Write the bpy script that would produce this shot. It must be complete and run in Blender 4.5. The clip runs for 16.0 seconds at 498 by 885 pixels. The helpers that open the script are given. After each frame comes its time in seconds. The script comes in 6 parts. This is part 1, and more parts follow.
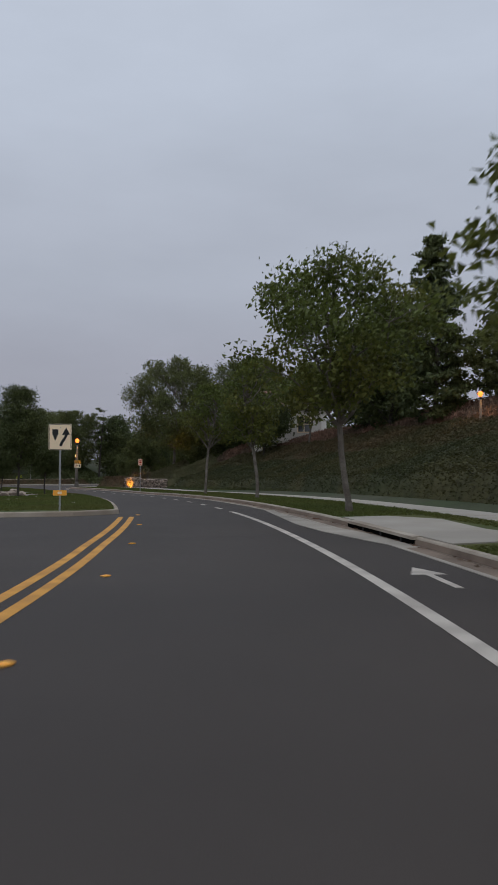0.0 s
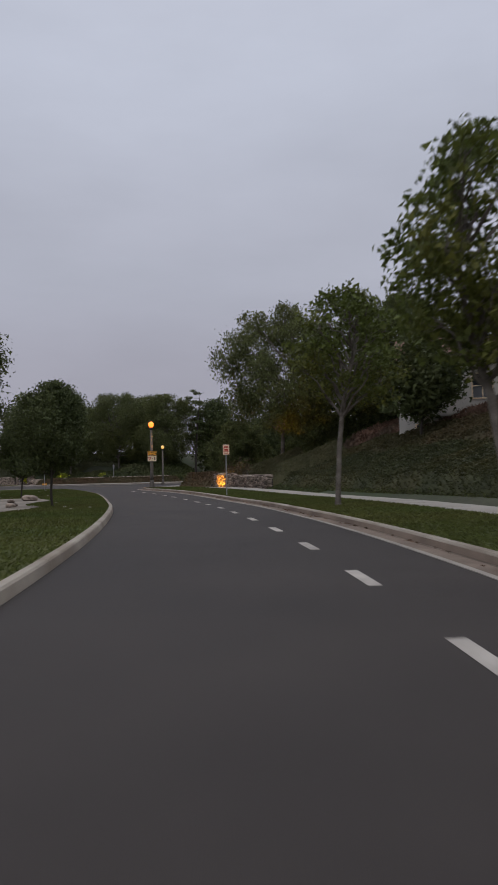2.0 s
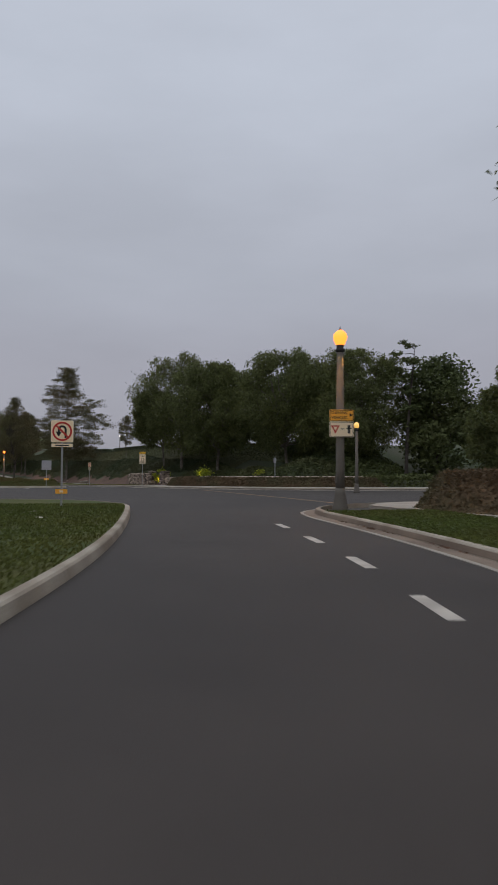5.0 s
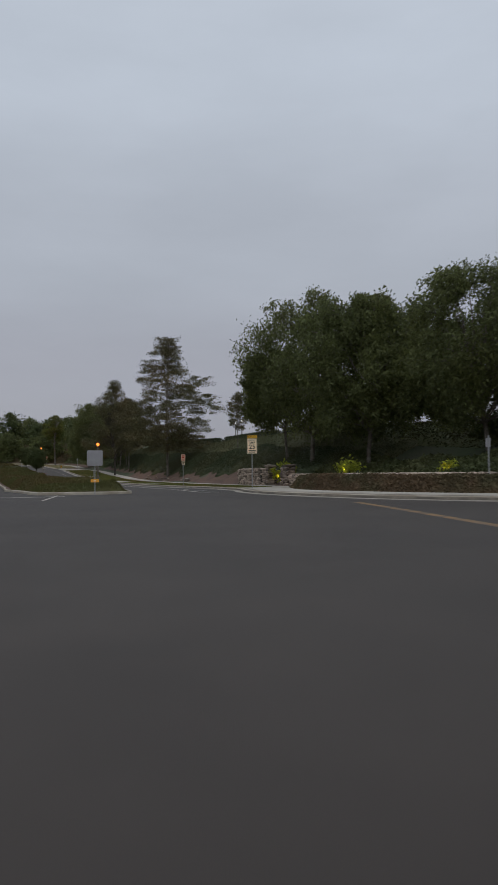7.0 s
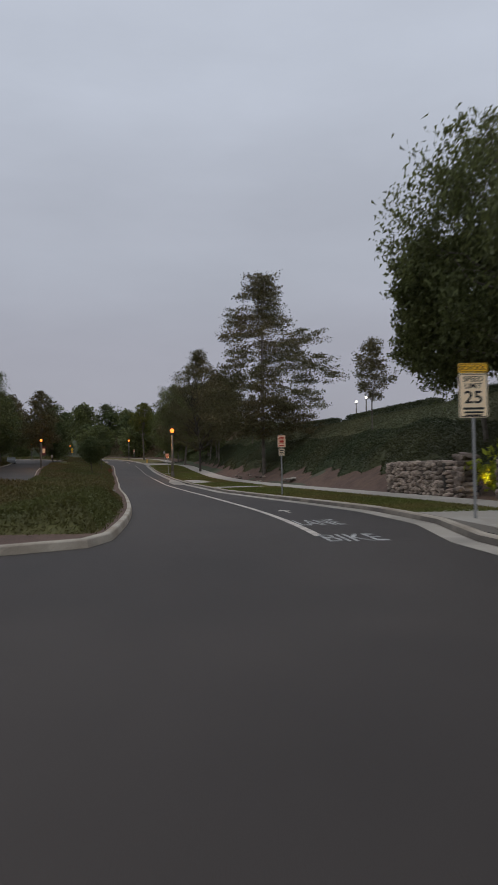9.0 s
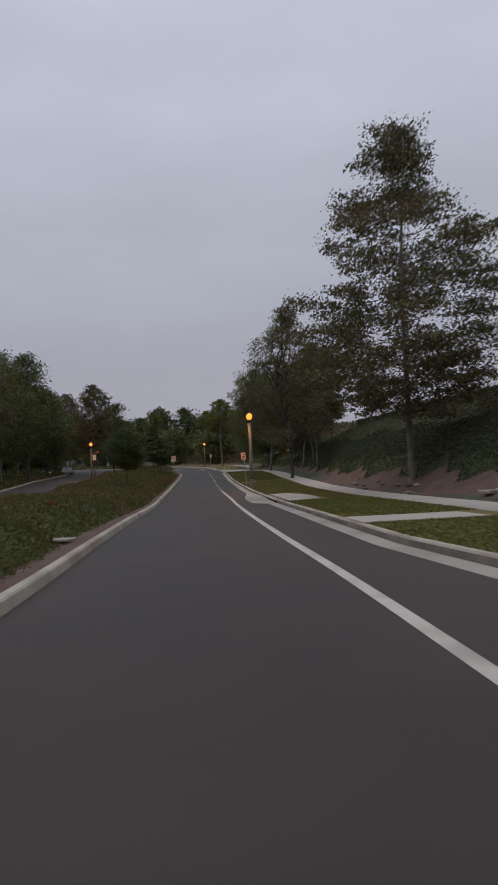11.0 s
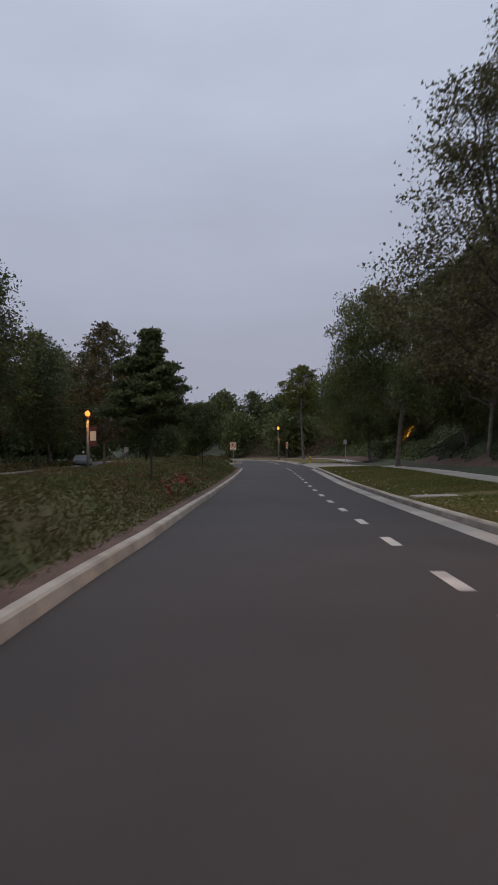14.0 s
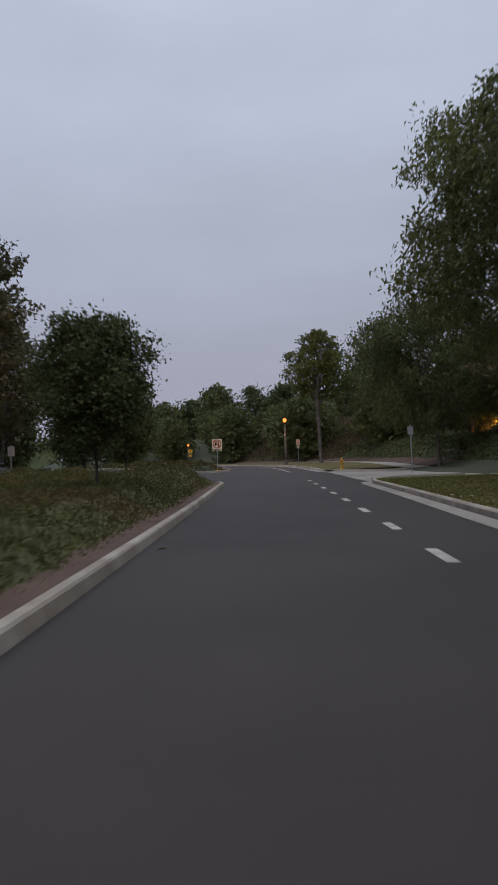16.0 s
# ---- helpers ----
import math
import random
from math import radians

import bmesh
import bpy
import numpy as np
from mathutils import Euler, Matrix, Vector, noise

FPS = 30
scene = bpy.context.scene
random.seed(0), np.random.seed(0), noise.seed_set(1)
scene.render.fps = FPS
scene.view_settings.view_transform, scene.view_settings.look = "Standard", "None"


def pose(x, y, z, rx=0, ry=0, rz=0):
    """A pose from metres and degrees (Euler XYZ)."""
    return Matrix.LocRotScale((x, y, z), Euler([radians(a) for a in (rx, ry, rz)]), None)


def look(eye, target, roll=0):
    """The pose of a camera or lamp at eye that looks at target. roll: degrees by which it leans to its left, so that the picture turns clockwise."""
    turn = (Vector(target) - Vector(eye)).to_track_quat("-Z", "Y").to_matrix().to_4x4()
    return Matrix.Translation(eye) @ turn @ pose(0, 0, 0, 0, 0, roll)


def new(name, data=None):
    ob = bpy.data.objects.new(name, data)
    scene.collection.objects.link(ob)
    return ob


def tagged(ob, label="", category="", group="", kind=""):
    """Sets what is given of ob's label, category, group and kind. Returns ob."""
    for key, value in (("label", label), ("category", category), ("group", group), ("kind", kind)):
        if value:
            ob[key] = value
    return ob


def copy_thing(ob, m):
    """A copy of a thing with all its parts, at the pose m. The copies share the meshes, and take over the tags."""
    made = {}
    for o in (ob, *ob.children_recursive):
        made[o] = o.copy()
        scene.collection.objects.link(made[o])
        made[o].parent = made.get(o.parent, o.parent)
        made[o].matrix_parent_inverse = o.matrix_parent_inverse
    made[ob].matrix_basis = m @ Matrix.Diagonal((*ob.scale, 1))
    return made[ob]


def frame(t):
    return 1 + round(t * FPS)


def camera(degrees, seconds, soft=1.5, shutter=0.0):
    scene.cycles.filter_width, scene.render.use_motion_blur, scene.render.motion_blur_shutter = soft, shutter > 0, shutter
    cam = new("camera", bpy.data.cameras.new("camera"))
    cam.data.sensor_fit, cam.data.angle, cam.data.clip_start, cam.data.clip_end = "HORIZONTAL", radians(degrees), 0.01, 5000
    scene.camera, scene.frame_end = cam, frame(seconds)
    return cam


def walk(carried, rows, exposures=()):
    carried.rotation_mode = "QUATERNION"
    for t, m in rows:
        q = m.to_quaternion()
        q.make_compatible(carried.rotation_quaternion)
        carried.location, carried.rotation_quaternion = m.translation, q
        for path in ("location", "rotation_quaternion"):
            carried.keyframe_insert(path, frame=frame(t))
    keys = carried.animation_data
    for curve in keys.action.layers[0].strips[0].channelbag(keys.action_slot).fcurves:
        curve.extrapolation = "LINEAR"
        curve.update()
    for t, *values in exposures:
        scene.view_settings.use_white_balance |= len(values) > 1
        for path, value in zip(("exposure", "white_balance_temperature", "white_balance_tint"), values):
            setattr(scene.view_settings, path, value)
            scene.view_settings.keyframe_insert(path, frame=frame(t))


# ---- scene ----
cam = camera(37.6, 16.0, soft=1.5, shutter=0.3)
PATH = [
    (0, (0.063, 0.061, 1.249), (-1.215, 1.597, 1.34), -0.2),
    (0.5, (-3.68, 4.451, 1.227), (-4.994, 5.956, 1.31), -0.8),
    (1, (-7.433, 8.379, 1.215), (-8.803, 9.834, 1.296), -0.7),
    (1.5, (-11.637, 12.395, 1.235), (-13.074, 13.785, 1.312), -0.9),
    (2, (-16.072, 16.453, 1.271), (-17.572, 17.773, 1.348), -1.2),
    (2.5, (-20.787, 20.269, 1.27), (-22.339, 21.528, 1.35), -1.3),
    (3, (-25.851, 24.037, 1.265), (-27.463, 25.218, 1.344), -1.1),
    (3.5, (-31.112, 27.694, 1.239), (-32.767, 28.814, 1.317), -0.5),
    (4, (-36.584, 31.115, 1.188), (-38.29, 32.156, 1.266), -0.0),
    (4.5, (-41.899, 34.259, 1.125), (-43.642, 35.237, 1.211), 0.1),
    (4.7, (-44.051, 35.424, 1.11), (-45.808, 36.376, 1.196), 0.2),
    (6.8, (-69.11, 45.76, 1.205), (-71.007, 46.39, 1.269), -0.5),
    (7, (-71.712, 46.542, 1.202), (-73.621, 47.136, 1.267), -0.5),
    (7.5, (-78.42, 48.342, 1.183), (-80.347, 48.873, 1.245), -0.3),
    (8, (-85.503, 50.072, 1.166), (-87.45, 50.527, 1.224), -0.3),
    (8.5, (-92.676, 51.714, 1.158), (-94.637, 52.103, 1.212), -0.6),
    (9, (-99.765, 52.946, 1.135), (-101.74, 53.256, 1.186), -0.9),
    (11.3, (-132.336, 54.873, 0.753), (-134.334, 54.918, 0.831), -2.2),
    (11.5, (-135.542, 54.865, 0.712), (-137.540, 54.885, 0.791), -1.9),
    (12, (-142.300, 54.612, 0.646), (-144.298, 54.577, 0.729), -1.4),
    (12.5, (-149.631, 54.321, 0.588), (-151.629, 54.256, 0.670), -0.2),
    (13, (-156.328, 54.051, 0.527), (-158.324, 53.965, 0.606), -0.4),
    (13.5, (-163.359, 53.672, 0.536), (-165.355, 53.571, 0.611), -1.1),
    (14, (-170.464, 53.286, 0.591), (-172.460, 53.175, 0.664), -1.0),
    (14.5, (-177.988, 52.975, 0.690), (-179.983, 52.859, 0.771), -1.2),
    (15, (-185.673, 52.674, 0.762), (-187.668, 52.559, 0.851), -1.3),
    (15.5, (-193.795, 52.443, 0.846), (-195.790, 52.331, 0.933), -1.5),
    (16, (-201.584, 52.210, 1.012), (-203.579, 52.096, 1.099), -2.0),
]
walk(cam, [(t, look(eye, target, roll)) for t, eye, target, roll in PATH], exposures=[(0, 0, 6400, 6), (1, 0, 6500, 11), (2.5, 0, 6560, 10), (4.5, 0, 6600, 8), (7, 0, 6540, 4), (8.5, 0, 6580, 8), (9, 0, 6560, 7), (11.5, 0, 6560, 10), (12.5, 0, 6420, 10), (13.5, 0, 6480, 10), (14, 0, 6220, 10), (16, 0, 6220, 10)])

# ---- world, light ----
def build_world():
    w = bpy.data.worlds.new("dusk_sky")
    scene.world = w
    w.use_nodes = True
    nt = w.node_tree
    nd, ln = nt.nodes, nt.links
    nd.clear()
    out = nd.new("ShaderNodeOutputWorld")
    bg = nd.new("ShaderNodeBackground")
    tc = nd.new("ShaderNodeTexCoord")
    sep = nd.new("ShaderNodeSeparateXYZ")
    ln.new(tc.outputs["Generated"], sep.inputs[0])
    # overcast dusk: dim, slightly violet horizon, brighter cool zenith
    ramp = nd.new("ShaderNodeValToRGB")
    ramp.color_ramp.interpolation = "EASE"
    e = ramp.color_ramp.elements
    e[0].position, e[0].color = 0.0, (0.325, 0.322, 0.385, 1)
    e[1].position, e[1].color = 1.0, (0.92, 0.97, 1.1, 1)
    for p, c in ((0.12, (0.365, 0.365, 0.438, 1)), (0.28, (0.435, 0.455, 0.54, 1)), (0.5, (0.52, 0.555, 0.66, 1))):
        k = e.new(p)
        k.color = c
    ln.new(sep.outputs["Z"], ramp.inputs[0])
    # soft cloud banks
    mp = nd.new("ShaderNodeMapping")
    mp.inputs["Scale"].default_value = (1.6, 1.6, 5.0)
    ln.new(tc.outputs["Generated"], mp.inputs[0])
    nz = nd.new("ShaderNodeTexNoise")
    nz.inputs["Scale"].default_value, nz.inputs["Detail"].default_value, nz.inputs["Roughness"].default_value = 1.7, 5.0, 0.55
    ln.new(mp.outputs[0], nz.inputs["Vector"])
    mr = nd.new("ShaderNodeMapRange")
    mr.inputs["From Min"].default_value, mr.inputs["From Max"].default_value = 0.3, 0.7
    mr.inputs["To Min"].default_value, mr.inputs["To Max"].default_value = 0.945, 1.05
    ln.new(nz.outputs[0], mr.inputs["Value"])
    mul = nd.new("ShaderNodeMix")
    mul.data_type, mul.blend_type = "RGBA", "MULTIPLY"
    mul.inputs["Factor"].default_value = 1.0
    ln.new(ramp.outputs[0], mul.inputs["A"])
    ln.new(mr.outputs[0], mul.inputs["B"])
    # a little clear sky behind the cloud deck
    sky = nd.new("ShaderNodeTexSky")
    sky.sky_type, sky.sun_disc = "NISHITA", False
    sky.sun_elevation, sky.sun_rotation = radians(8), radians(60)
    sc = nd.new("ShaderNodeVectorMath")
    sc.operation = "SCALE"
    sc.inputs["Scale"].default_value = 0.1
    ln.new(sky.outputs[0], sc.inputs[0])
    mix = nd.new("ShaderNodeMix")
    mix.data_type = "RGBA"
    mix.inputs["Factor"].default_value = 0.04
    ln.new(mul.outputs["Result"], mix.inputs["A"])
    ln.new(sc.outputs[0], mix.inputs["B"])
    ln.new(mix.outputs["Result"], bg.inputs["Color"])
    bg.inputs["Strength"].default_value = 1.0
    ln.new(bg.outputs[0], out.inputs[0])


build_world()
sun = new("sun", bpy.data.lights.new("sun", "SUN"))
sun.data.energy, sun.data.angle, sun.data.color = 0.5, radians(100), (0.92, 0.95, 1.0)
sun.matrix_world = look((40, -60, 90), (-60, 40, 0))

# ---- materials ----
M = {}


def mat(name, base, rough=0.85, metal=0.0, vary=0.18, scale=3.0, fine=40.0, bump=0.0, second=None, spec=0.3, blotch=0.0, emit=None, power=0.0, rand=0.0, island=0.0, trans=0.0, alpha=1.0):
    """A procedural surface: base colour varied at two scales, with optional second tone in patches, grain relief and per-piece variation."""
    m = bpy.data.materials.new(name)
    m.use_nodes = True
    nt = m.node_tree
    nd, ln = nt.nodes, nt.links
    b = nd["Principled BSDF"]
    b.inputs["Roughness"].default_value, b.inputs["Metallic"].default_value = rough, metal
    b.inputs["Specular IOR Level"].default_value = spec
    tc = nd.new("ShaderNodeTexCoord")
    n1 = nd.new("ShaderNodeTexNoise")
    n1.inputs["Scale"].default_value, n1.inputs["Detail"].default_value = scale, 6.0
    n2 = nd.new("ShaderNodeTexNoise")
    n2.inputs["Scale"].default_value, n2.inputs["Detail"].default_value = fine, 3.0
    ln.new(tc.outputs["Object"], n1.inputs["Vector"])
    ln.new(tc.outputs["Object"], n2.inputs["Vector"])
    add = nd.new("ShaderNodeMath")
    add.operation = "ADD"
    ln.new(n1.outputs[0], add.inputs[0])
    ln.new(n2.outputs[0], add.inputs[1])
    mr = nd.new("ShaderNodeMapRange")
    mr.inputs["From Min"].default_value, mr.inputs["From Max"].default_value = 0.6, 1.4
    mr.inputs["To Min"].default_value, mr.inputs["To Max"].default_value = 1 - vary, 1 + vary
    ln.new(add.outputs[0], mr.inputs["Value"])
    col = nd.new("ShaderNodeMix")
    col.data_type = "RGBA"
    col.inputs["A"].default_value = (*base, 1)
    col.inputs["B"].default_value = (*(second or base), 1)
    n3 = nd.new("ShaderNodeTexNoise")
    n3.inputs["Scale"].default_value, n3.inputs["Detail"].default_value = (blotch or scale * 0.35), 4.0
    ln.new(tc.outputs["Object"], n3.inputs["Vector"])
    st = nd.new("ShaderNodeMapRange")
    st.inputs["From Min"].default_value, st.inputs["From Max"].default_value = 0.42, 0.62
    ln.new(n3.outputs[0], st.inputs["Value"])
    ln.new(st.outputs[0], col.inputs["Factor"])
    last = mr.outputs[0]
    for src, amount in ((("ShaderNodeObjectInfo", "Random"), rand), (("ShaderNodeNewGeometry", "Random Per Island"), island)):
        if amount:
            oi = nd.new(src[0])
            rr = nd.new("ShaderNodeMapRange")
            rr.inputs["To Min"].default_value, rr.inputs["To Max"].default_value = 1 - amount, 1 + amount
            ln.new(oi.outputs[src[1]], rr.inputs["Value"])
            mm = nd.new("ShaderNodeMath")
            mm.operation = "MULTIPLY"
            ln.new(last, mm.inputs[0])
            ln.new(rr.outputs[0], mm.inputs[1])
            last = mm.outputs[0]
    mul = nd.new("ShaderNodeVectorMath")
    mul.operation = "SCALE"
    ln.new(col.outputs["Result"], mul.inputs[0])
    ln.new(last, mul.inputs["Scale"])
    ln.new(mul.outputs[0], b.inputs["Base Color"])
    if bump:
        bp = nd.new("ShaderNodeBump")
        bp.inputs["Strength"].default_value, bp.inputs["Distance"].default_value = bump, 0.02
        ln.new(n2.outputs[0], bp.inputs["Height"])
        ln.new(bp.outputs[0], b.inputs["Normal"])
    if trans:
        b.inputs["Subsurface Weight"].default_value = 0.0
        tr = nd.new("ShaderNodeBsdfTranslucent")
        ln.new(mul.outputs[0], tr.inputs["Color"])
        ms = nd.new("ShaderNodeMixShader")
        ms.inputs[0].default_value = trans
        ln.new(b.outputs[0], ms.inputs[1])
        ln.new(tr.outputs[0], ms.inputs[2])
        ln.new(ms.outputs[0], nd["Material Output"].inputs[0])
    if emit:
        b.inputs["Emission Color"].default_value = (*emit, 1)
        b.inputs["Emission Strength"].default_value = power
    M[name] = m
    return m


mat("asphalt", (0.052, 0.0415, 0.0355), 0.74, vary=0.22, scale=0.6, fine=130, bump=0.4, second=(0.042, 0.0335, 0.029), blotch=0.16, spec=0.34)
mat("asphalt_patch", (0.055, 0.054, 0.057), 0.85, vary=0.12, scale=0.7, fine=150, bump=0.3)
mat("concrete", (0.36, 0.32, 0.27), 0.9, vary=0.16, scale=1.4, fine=60, bump=0.2, second=(0.27, 0.24, 0.205), blotch=0.5)
mat("kerb_concrete", (0.40, 0.345, 0.28), 0.9, vary=0.2, scale=1.1, fine=45, bump=0.3, second=(0.26, 0.21, 0.16), blotch=0.45)
mat("stained_gutter", (0.245, 0.185, 0.14), 0.92, vary=0.22, scale=1.6, fine=55, bump=0.25, second=(0.165, 0.122, 0.093), blotch=0.6)
mat("kerb_dark", (0.13, 0.112, 0.095), 0.92, vary=0.3, scale=3, fine=55, bump=0.25, second=(0.22, 0.19, 0.155), blotch=0.9)
mat("walk_concrete", (0.40, 0.36, 0.31), 0.9, vary=0.1, scale=0.8, fine=50, bump=0.2, second=(0.33, 0.295, 0.25), rand=0.06)
mat("joint_soil", (0.06, 0.05, 0.04), 0.95)
mat("white_paint", (0.54, 0.485, 0.42), 0.7, vary=0.22, scale=5, fine=90, second=(0.38, 0.335, 0.29), blotch=2.5)
mat("yellow_paint", (0.62, 0.30, 0.05), 0.7, vary=0.2, scale=5, fine=90, second=(0.45, 0.21, 0.04), blotch=2.0)
mat("worn_white", (0.45, 0.44, 0.42), 0.75, vary=0.3, scale=6, fine=90, second=(0.14, 0.135, 0.13), blotch=4.0)
mat("worn_yellow", (0.24, 0.14, 0.06), 0.75, vary=0.3, scale=6, fine=90, second=(0.11, 0.085, 0.065), blotch=2.0)
mat("ground_soil", (0.077, 0.077, 0.048), 0.95, vary=0.3, scale=0.6, fine=8, second=(0.049, 0.063, 0.028), blotch=0.15)
mat("kerb_white", (0.43, 0.38, 0.31), 0.85, vary=0.25, scale=2.5, fine=45, bump=0.3, second=(0.31, 0.26, 0.20), blotch=0.7)
mat("mulch", (0.125, 0.078, 0.056), 0.95, vary=0.35, scale=2.5, fine=30, bump=0.6, second=(0.10, 0.062, 0.047), blotch=0.8)
mat("turf", (0.058, 0.074, 0.016), 0.95, vary=0.3, scale=1.0, fine=30, second=(0.082, 0.080, 0.019), blotch=0.35)
mat("dry_turf", (0.105, 0.092, 0.024), 0.95, vary=0.3, scale=1.0, fine=30, second=(0.150, 0.105, 0.037), blotch=0.5)
mat("blade", (0.086, 0.108, 0.024), 0.8, vary=0.25, scale=0.6, fine=5, second=(0.108, 0.112, 0.028), island=0.28, trans=0.25)
mat("dry_blade", (0.118, 0.130, 0.030), 0.8, vary=0.25, scale=0.5, fine=5, second=(0.170, 0.138, 0.046), island=0.28, trans=0.25)
mat("leaf_sycamore", (0.097, 0.119, 0.026), 0.6, vary=0.2, scale=0.7, fine=4, second=(0.150, 0.141, 0.030), island=0.4, trans=0.35)
mat("leaf_pepper", (0.108, 0.122, 0.044), 0.65, vary=0.2, scale=0.5, fine=4, second=(0.125, 0.133, 0.042), island=0.4, trans=0.4)
mat("leaf_dark", (0.074, 0.092, 0.032), 0.65, vary=0.2, scale=0.5, fine=4, second=(0.092, 0.100, 0.032), island=0.35, trans=0.25)
mat("leaf_russet", (0.102, 0.095, 0.041), 0.65, vary=0.2, scale=0.5, fine=4, second=(0.122, 0.092, 0.041), island=0.4, trans=0.3)
mat("leaf_ivy", (0.052, 0.058, 0.021), 0.65, vary=0.25, scale=0.5, fine=5, second=(0.074, 0.068, 0.024), blotch=0.25, island=0.28, trans=0.2)
mat("leaf_hedge", (0.066, 0.080, 0.029), 0.75, vary=0.22, scale=0.4, fine=5, second=(0.082, 0.086, 0.034), blotch=0.2, island=0.22, trans=0.15)
mat("leaf_olive", (0.074, 0.066, 0.027), 0.75, vary=0.22, scale=0.4, fine=5, second=(0.110, 0.078, 0.038), blotch=0.2, island=0.2, trans=0.2)
# darker hedge leaf; the shade on the bank's hedges is put into its colour
mat("leaf_shaded", (0.046, 0.058, 0.022), 0.6, vary=0.22, scale=0.4, fine=5, second=(0.060, 0.062, 0.024), blotch=0.2, island=0.25, trans=0.15)
mat("leaf_clipped", (0.130, 0.128, 0.062), 0.75, vary=0.18, scale=0.4, fine=5, second=(0.145, 0.125, 0.060), blotch=0.2, island=0.18, trans=0.15)
mat("leaf_carpet", (0.100, 0.106, 0.052), 0.75, vary=0.18, scale=0.4, fine=5, second=(0.112, 0.105, 0.050), blotch=0.2, island=0.18, trans=0.15)
mat("leaf_rust", (0.138, 0.092, 0.052), 0.8, vary=0.3, scale=0.8, fine=6, second=(0.100, 0.088, 0.044), blotch=0.5, island=0.25, trans=0.2)
mat("leaf_median", (0.092, 0.096, 0.027), 0.7, vary=0.18, scale=0.35, fine=5, second=(0.120, 0.086, 0.031), blotch=0.16, island=0.16, trans=0.25)
mat("petal_red", (0.22, 0.033, 0.026), 0.7, vary=0.2, island=0.4)
mat("dry_brush", (0.235, 0.135, 0.095), 0.9, vary=0.3, scale=0.7, fine=6, second=(0.144, 0.102, 0.072), island=0.35, trans=0.2)
# leaves of the spotlit shrubs, with the yellow glow painted into the base colour
mat("lit_foliage", (0.30, 0.33, 0.04), 0.7, vary=0.3, island=0.4, trans=0.4)
mat("bark", (0.12, 0.10, 0.082), 0.95, vary=0.3, scale=4, fine=25, bump=0.6, second=(0.19, 0.165, 0.14), blotch=2.5)
mat("bark_dark", (0.06, 0.05, 0.042), 0.95, vary=0.3, scale=4, fine=25, bump=0.6)
mat("pale_gravel", (0.30, 0.26, 0.215), 0.95, vary=0.25, scale=3, fine=35, bump=0.6, second=(0.20, 0.165, 0.13), blotch=0.7)
mat("stone", (0.34, 0.27, 0.215), 0.9, vary=0.35, scale=3, fine=25, bump=0.5, second=(0.18, 0.14, 0.115), blotch=1.2, rand=0.55)
mat("mortar", (0.07, 0.062, 0.055), 0.95)
mat("post_concrete", (0.135, 0.118, 0.10), 0.85, vary=0.15, scale=3, fine=90, bump=0.25)
mat("steel", (0.33, 0.33, 0.33), 0.5, metal=0.6, vary=0.12)
mat("sign_back", (0.36, 0.35, 0.36), 0.55, metal=0.3, vary=0.12, scale=2, second=(0.30, 0.28, 0.28))
# white sheeting; the amber of headlights and lamps is mixed into its colour
mat("sign_lit_white", (0.93, 0.73, 0.49), 0.5, vary=0.05)
mat("sign_yellow", (0.93, 0.52, 0.03), 0.5, vary=0.05)
mat("sign_amber", (0.94, 0.42, 0.05), 0.5, vary=0.08)
mat("banner_cloth", (0.16, 0.05, 0.045), 0.8, vary=0.15)
mat("sign_black", (0.015, 0.015, 0.016), 0.5, vary=0.05)
mat("sign_red", (0.55, 0.045, 0.03), 0.5, vary=0.05)
mat("iron", (0.03, 0.028, 0.027), 0.7, vary=0.2)
# near-black that paints the darkness inside the drain openings
mat("slot_shade", (0.004, 0.004, 0.004), 1.0, spec=0.0)
mat("lamp_glow", (0.3, 0.16, 0.06), 0.4, emit=(1.0, 0.2, 0.024), power=2.9)
mat("lamp_faint", (0.75, 0.6, 0.3), 0.4, emit=(1.0, 0.5, 0.08), power=0.8)
mat("lamp_white", (0.8, 0.8, 0.75), 0.4, emit=(1.0, 0.93, 0.75), power=3.0)
mat("stucco", (0.62, 0.58, 0.53), 0.9, vary=0.08, scale=2, fine=60, bump=0.2)
mat("roof_tile", (0.20, 0.11, 0.08), 0.85, vary=0.25, scale=5, fine=20)
mat("window_glass", (0.02, 0.022, 0.025), 0.1, spec=0.6, vary=0.05)
mat("car_paint", (0.35, 0.36, 0.38), 0.35, metal=0.4, vary=0.05)
mat("rubber", (0.02, 0.02, 0.02), 0.9)
mat("hydrant_paint", (0.55, 0.30, 0.04), 0.5, vary=0.1)

# ---- the road's line ----
AXIS = [(30, -47, 0), (21, -30, 0), (11, -14.5, 0), (0, 0, 0), (-7.43, 8.38, -0.03), (-16.07, 16.45, 0.02), (-25.85, 24.04, 0.01),
        (-36.58, 31.1, -0.06), (-44.05, 35.42, -0.14), (-50.4, 38.7, -0.12), (-57.3, 41.9, -0.09), (-69.1, 45.9, -0.05),
        (-85.5, 50.07, -0.08), (-99.77, 52.95, -0.12), (-116, 54.75, -0.3), (-133.4, 54.86, -0.52), (-149.8, 54.3, -0.66),
        (-163.6, 53.79, -0.74), (-177.35, 52.9, -0.56), (-191, 52.4, -0.43), (-198.6, 52.18, -0.31), (-225, 51.4, 0.33),
        (-250, 50.1, 1.0), (-268, 48.3, 1.5), (-285, 44.8, 1.9), (-308, 36.5, 2.4), (-338, 21.5, 2.75), (-378, -4, 2.9), (-418, -32, 2.9)]


